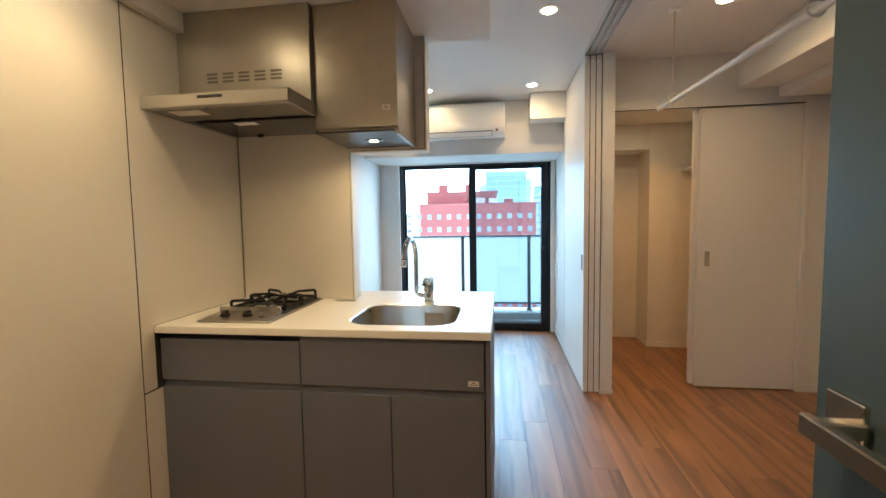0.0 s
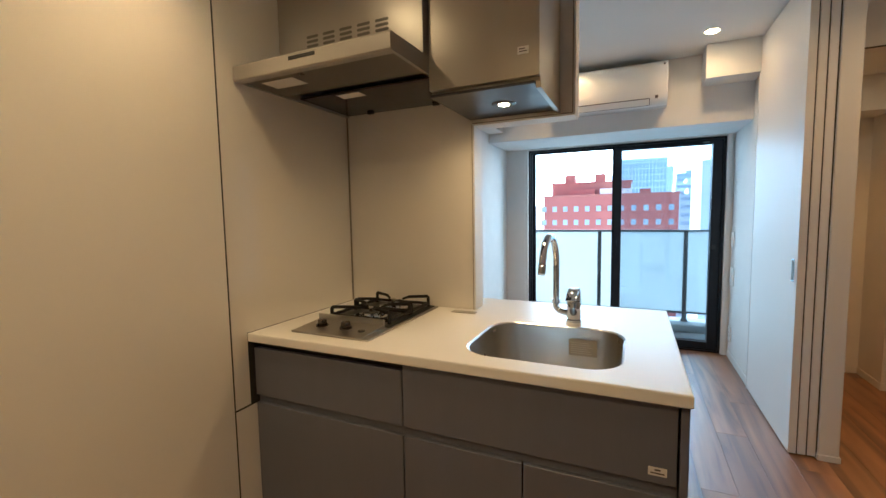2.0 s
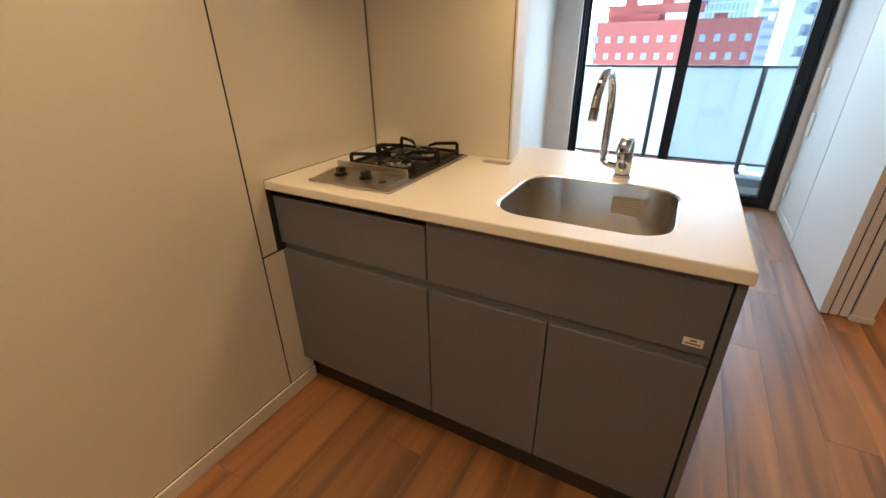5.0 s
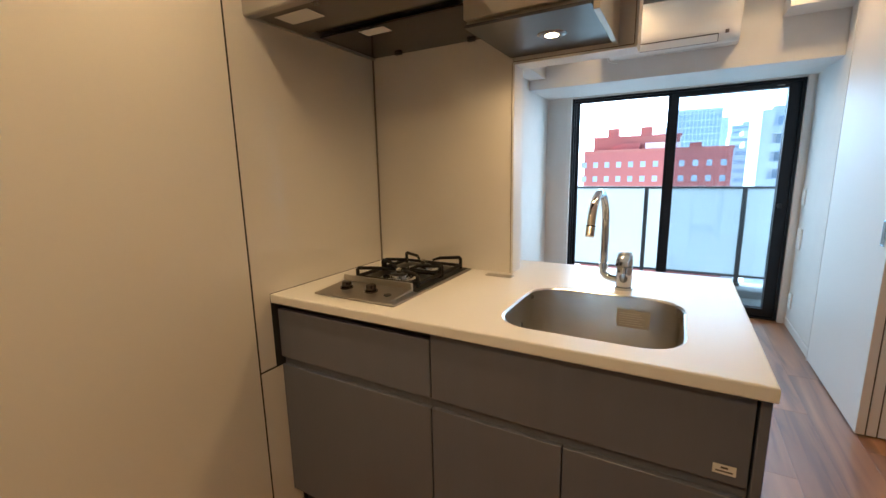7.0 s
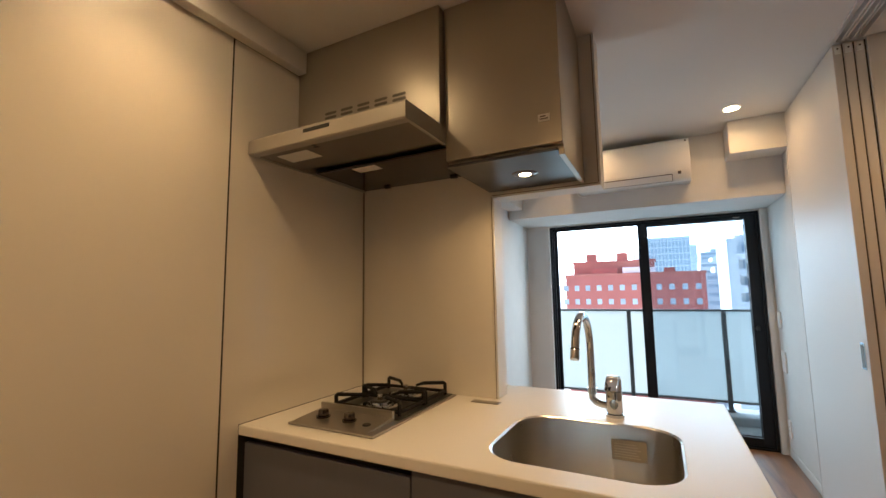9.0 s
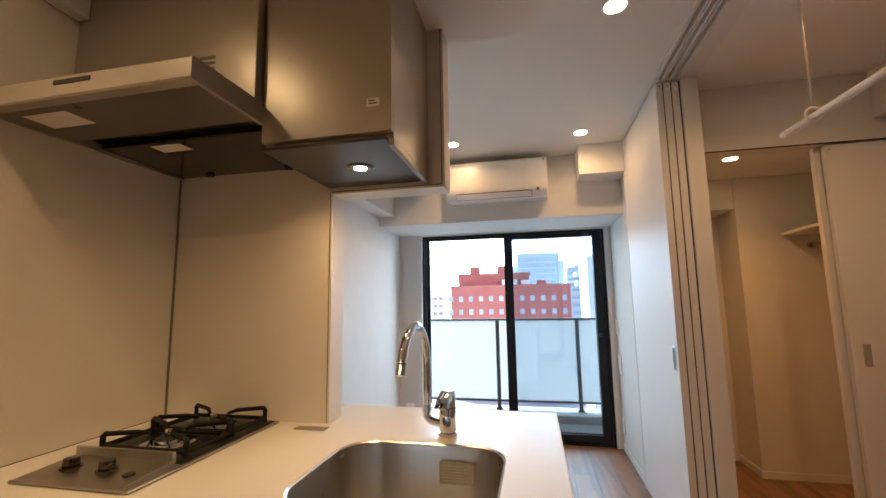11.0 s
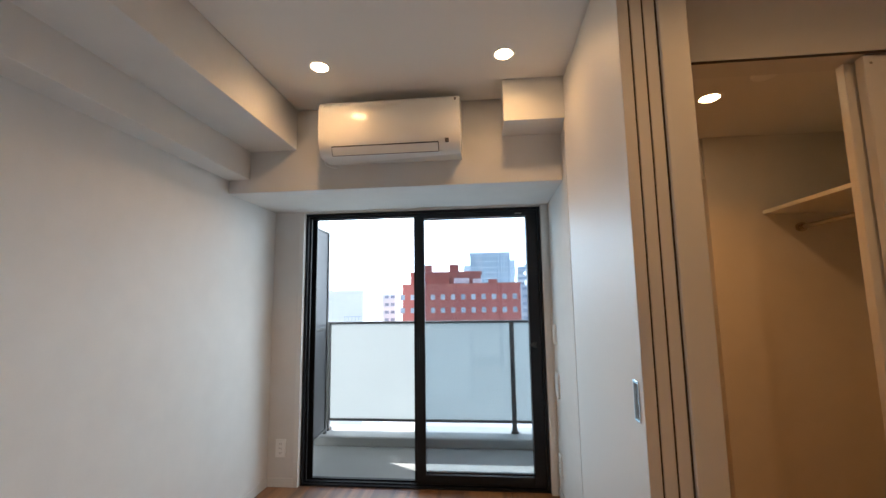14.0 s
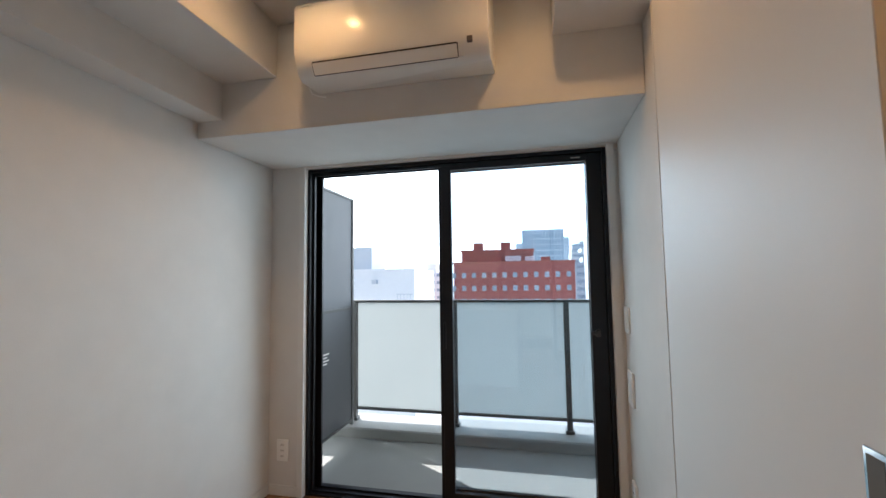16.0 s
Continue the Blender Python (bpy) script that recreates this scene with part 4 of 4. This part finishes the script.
# ---- balcony ----
solid("balcony_floor", box(-2.2, 4.6, 3.345, 4.90, -0.35, -0.175), M_CONC, "grey coated balcony floor", "balcony floor")
kerb = solid("balcony_curb", box(-2.2, 4.6, 4.50, 4.90, -0.174, -0.096, 0.004), M_CONC, "grey coated kerb below the railing", "kerb")
# top coloured paler than the front to carry its sunlit look
part("kerb_top", box(-2.2, 4.6, 4.512, 4.90, -0.0965, -0.09, 0.002), M_CURB, kerb, "kerb top, painted paler as sunlit")
solid("balcony_slab_above", box(-2.2, 4.6, 3.352, 4.92, 2.42, 2.62), M_EXT, "white slab of the balcony above", "balcony slab")
solid("balcony_wall_east", box(3.9, 4.05, 3.352, 4.9, -0.174, 2.42), M_EXT, "pale wall closing the balcony end", "wall")
solid("facade", join(box(-8, -0.161, NY - 0.01, 3.35, -24, 12), box(3.701, 12, NY - 0.01, 3.35, -24, 12), box(-0.161, 3.701, NY - 0.01, 3.35, 2.46, 12), box(-0.161, 3.701, NY - 0.01, 3.35, -24, -0.13)), M_EXT, "pale facade round the balcony", "facade")
rl = thing("balcony_railing", (0.8, 4.73, -0.105), "grey aluminium railing with frosted glass panels", "railing")
part("top_rail", box(-2.15, 3.9, 4.705, 4.755, 0.985, 1.008, 0.003), M_BRONZE, rl)
part("bottom_rail", box(-2.15, 3.9, 4.715, 4.745, 0.0, 0.022, 0.002), M_BRONZE, rl)
PX = (-2.09, -1.13, -0.175, 0.78, 1.74, 2.70, 3.66)
for px in PX:
    q = part("post", box(px - 0.022, px + 0.022, 4.69, 4.735, -0.0895, 0.985, 0.003), M_BRONZE, rl)
    part("post_foot", box(px - 0.036, px + 0.036, 4.675, 4.75, -0.0898, -0.06, 0.004), M_BRONZE, q)
for a, b in zip(PX, PX[1:]):
    part("glass_panel", box(a + 0.02, b - 0.02, 4.738, 4.744, 0.02, 0.987), M_FROST, rl, "frosted glass panel")
bp = thing("balcony_partition", (-0.15, 4.0, -0.15), "grey emergency partition board between balconies", "partition")
part("board", box(-0.158, -0.15, 3.40, 4.585, -0.045, 1.93), M_SCREEN, bp)
part("frame_post", box(-0.168, -0.138, 4.575, 4.605, -0.174, 1.95, 0.002), M_BRONZE, bp)
part("frame_post", box(-0.168, -0.138, 3.36, 3.39, -0.174, 1.95, 0.002), M_BRONZE, bp)
part("frame_rail", box(-0.166, -0.14, 3.39, 4.575, 1.93, 1.95, 0.002), M_BRONZE, bp)
part("frame_rail", box(-0.166, -0.14, 3.39, 4.575, -0.06, -0.04, 0.002), M_BRONZE, bp)
part("frame_rail", box(-0.166, -0.145, 3.39, 4.575, 0.93, 0.955, 0.002), M_BRONZE, bp)
for k in range(4):
    part("notice_bar", box(-0.1497, -0.1487, 3.98, 4.16 - 0.03 * (k % 2), 0.60 - 0.025 * k, 0.612 - 0.025 * k), M_LABEL, bp)

# ---- city beyond ----
GZ = -26.0
hz = bmesh.new()
ring_pts = [(2200 * math.sin(radians(a)), 1500 * math.cos(radians(a)) + 60) for a in range(-88, 89, 8)]
lo = [hz.verts.new((x, y, GZ - 2)) for x, y in ring_pts]
hi = [hz.verts.new((x, y, 1000)) for x, y in ring_pts]
for k in range(len(lo) - 1):
    hz.faces.new((lo[k], lo[k + 1], hi[k + 1], hi[k]))
solid("backdrop", hz, M_HAZE, "bright white hazy sky over the city", "sky", kind="structure")
solid("ground", box(-1500, 1500, 5.5, 2500, GZ - 1, GZ), M_CITY, "distant grey city ground far below", "ground")


def far_box(parent, name, x0, x1, y0, y1, z0, z1, m):
    return part(name, box(x0, x1, y0, y1, z0, z1), m, parent)


rb = thing("red_building", (-5, 128, GZ), "red brick-tiled office block with square windows", "building")
far_box(rb, "wall", -22.3, 11.35, 120, 142, GZ, 5.85, M_REDB)
far_box(rb, "parapet", -22.5, 11.55, 119.85, 121, 5.4, 6.0, M_REDR)
far_box(rb, "roof_house", -21.0, 0.2, 126, 136, 5.8, 9.4, M_REDR)
far_box(rb, "roof_house", -21.5, 0.6, 125.8, 136.2, 9.4, 9.8, M_REDB)
far_box(rb, "roof_block", -15.5, -9.0, 123, 127, 5.8, 7.6, M_REDB)
far_box(rb, "roof_unit", -7.6, -3.2, 122.6, 125, 5.8, 7.6, M_FAR)
far_box(rb, "roof_unit", -2.0, 0.5, 122.6, 125, 5.8, 7.4, M_FAR)
far_box(rb, "roof_unit", 2.4, 5.0, 123, 126, 5.8, 7.2, M_REDR)
for tx in (-16.4, -8.0):
    far_box(rb, "roof_tank", tx - 1.4, tx + 1.4, 129, 132, 9.7, 12.2, M_REDR)
for ax in (-13.5, 0.3, -21):
    part("antenna", tube([(ax, 128, 9), (ax, 128, 13.6)], 0.12, 6), M_FARG, rb)
wm = None
for r in range(8):
    for c in range(12):
        xc, zc = 9.7 - c * 2.9, 2.15 - r * 3.7
        if wm is None:
            wm = part("window", box(xc - 0.62, xc + 0.62, 119.93, 119.99, zc - 0.75, zc + 0.75), M_WIN, rb, "square office window")
            part("window_frame", join(box(xc - 0.72, xc - 0.6, 119.9, 119.995, zc - 0.85, zc + 0.85), box(xc + 0.6, xc + 0.72, 119.9, 119.995, zc - 0.85, zc + 0.85), box(xc - 0.6, xc + 0.6, 119.9, 119.995, zc + 0.73, zc + 0.85), box(xc - 0.6, xc + 0.6, 119.9, 119.995, zc - 0.85, zc - 0.73)), M_REDR, wm)
        else:
            k = new("window", wm.data)
            k.parent = rb
            k.location = (-2.9 * c, 0, -3.7 * r)
            f = new("window_frame", wm.children[0].data)
            f.parent = k

tw = thing("glass_tower", (5, 300, GZ), "pale blue glass office tower in haze", "building")
far_box(tw, "wall", -8.9, 19.6, 300, 325, GZ, 34.0, M_TOWER)
far_box(tw, "wing", 19.6, 23.2, 303, 325, GZ, 29.5, M_TOWERL)
far_box(tw, "wing", -13.5, -8.9, 303, 325, GZ, 26.0, M_TOWERL)
far_box(tw, "crown", -9.2, 19.9, 299.8, 325, 33.6, 35.0, M_TOWERL)
for k in range(15):
    x = -8.7 + k * 2.0
    far_box(tw, "fin", x - 0.25, x + 0.25, 299.4, 300.2, GZ, 34.0, M_TOWERL)
for k in range(15):
    far_box(tw, "spandrel", -8.9, 19.6, 299.8, 300.1, 32 - k * 4.0, 32.7 - k * 4.0, M_TOWERL)

for x0, x1, y0, y1, top, m, lab in ((32.5, 56, 400, 430, 32, M_FARG, "hazy grey distant high-rise"), (18, 30, 200, 220, 8.0, M_FARG, "distant grey apartment building"), (-112, -99, 250, 262, 19.3, M_FARG, "distant pale tower with vertical stripes"),
                                    (21, 40, 260, 280, 16, M_FAR, "distant white mid-rise building")):
    b = thing("far_building", ((x0 + x1) / 2, y0, GZ), lab, "building", "distant buildings")
    far_box(b, "wall", x0, x1, y0, y1, GZ, top, m)
    n = max(3, int((x1 - x0) / 3.2))
    for r in range(int((top - GZ) / 3.4)):
        far_box(b, "window_band", x0 + 0.8, x1 - 0.8, y0 - 0.15, y0 + 0.05, top - 2.6 - r * 3.4, top - 1.2 - r * 3.4, M_WIN)
    far_box(b, "roof_house", x0 + (x1 - x0) * 0.3, x0 + (x1 - x0) * 0.7, y0 + 2, y1 - 2, top, top + 2.5, m)

wb = thing("white_building", (-21, 62, GZ), "plain white neighbouring building with blank wall", "building")
far_box(wb, "wall", -27.5, -16.2, 60, 72, GZ, 2.7, M_FAR)
far_box(wb, "parapet", -27.6, -16.1, 59.9, 60.5, 2.45, 2.85, M_FAR)
far_box(wb, "roof_house", -31, -24.5, 64, 70, 2.6, 6.5, M_FARG)
far_box(wb, "vent_hood", -22.6, -21.9, 59.3, 60, 0.6, 1.2, M_FARG)
part("antenna", tube([(-18.0, 61, 2.7), (-18.0, 61, 5.2)], 0.05, 6), M_FARG, wb)
for k in range(5):
    far_box(wb, "stair_rail", -18.6 + k * 0.5, -18.52 + k * 0.5, 59.2, 59.26, -3.0, -0.9, M_FARG)
far_box(wb, "stair_rail", -18.7, -16.2, 59.2, 59.3, -0.95, -0.85, M_FARG)

mb = thing("apartment_block", (-38, 165, GZ), "long white apartment block with balconies", "building")
far_box(mb, "wall", -47, -33, 160, 172, GZ, 3.8, M_FAR)
far_box(mb, "roof_house", -42, -38, 163, 170, 3.8, 7.5, M_FAR)
for r in range(9):
    far_box(mb, "balcony", -47, -33, 158.9, 160, 1.0 - r * 2.9, 2.2 - r * 2.9, M_FAR)
    for c in range(6):
        far_box(mb, "window", -46.3 + c * 2.3, -44.9 + c * 2.3, 159.85, 160.05, 2.3 - r * 2.9, 3.4 - r * 2.9, M_WIN)

ab = thing("apartment_tower", (16, 95, GZ), "white apartment tower with stacked balconies", "building")
far_box(ab, "wall", 13.6, 24, 90, 104, GZ, 11.0, M_FAR)
far_box(ab, "pier", 12.2, 13.8, 88.6, 104, GZ, 10.3, M_FAR)
far_box(ab, "roof_house", 16, 22, 94, 100, 11, 13.5, M_FAR)
for r in range(12):
    far_box(ab, "balcony", 13.8, 24, 88.5, 90, 6.4 - r * 2.9, 7.7 - r * 2.9, M_FAR)
    for c in range(3):
        far_box(ab, "window", 14.6 + c * 3.1, 16.9 + c * 3.1, 89.85, 90.05, 7.8 - r * 2.9, 9.3 - r * 2.9, M_WIN)

# ---- floor planks ----
PW, PL = 0.147, 1.5
plank_mesh = {}


def plank(x0, y0, y1, x1):
    key = (round(x1 - x0, 3), round(y1 - y0, 3))
    if key not in plank_mesh:
        b = box(0.0003, key[0] - 0.0004, 0.0003, key[1] - 0.0004, -0.006, 0.0)
        bmesh.ops.bevel(b, geom=[e for e in b.edges if e.verts[0].co.z > -0.001 and e.verts[1].co.z > -0.001], offset=0.0005, segments=1, affect="EDGES")
        plank_mesh[key] = mesh_of("plank", b, M_FLOOR)
    ob = new("plank", plank_mesh[key])
    ob.location = (x0, y0, 0)
    ob.parent = floor


FX0, FX1, FY0, FY1 = -0.002, EX, SY - 0.12, NY + 0.012
ncol = int(math.ceil((FX1 - FX0) / PW))
for c in range(ncol):
    x0 = FX0 + c * PW
    x1 = min(x0 + PW, FX1)
    y = FY0 - (0.0, 0.61, 0.3, 0.77, 0.15)[c % 5] * PL
    while y < FY1:
        a, b = max(y, FY0), min(y + PL, FY1)
        if b - a > 0.02:
            plank(x0, a, b, x1)
        y += PL
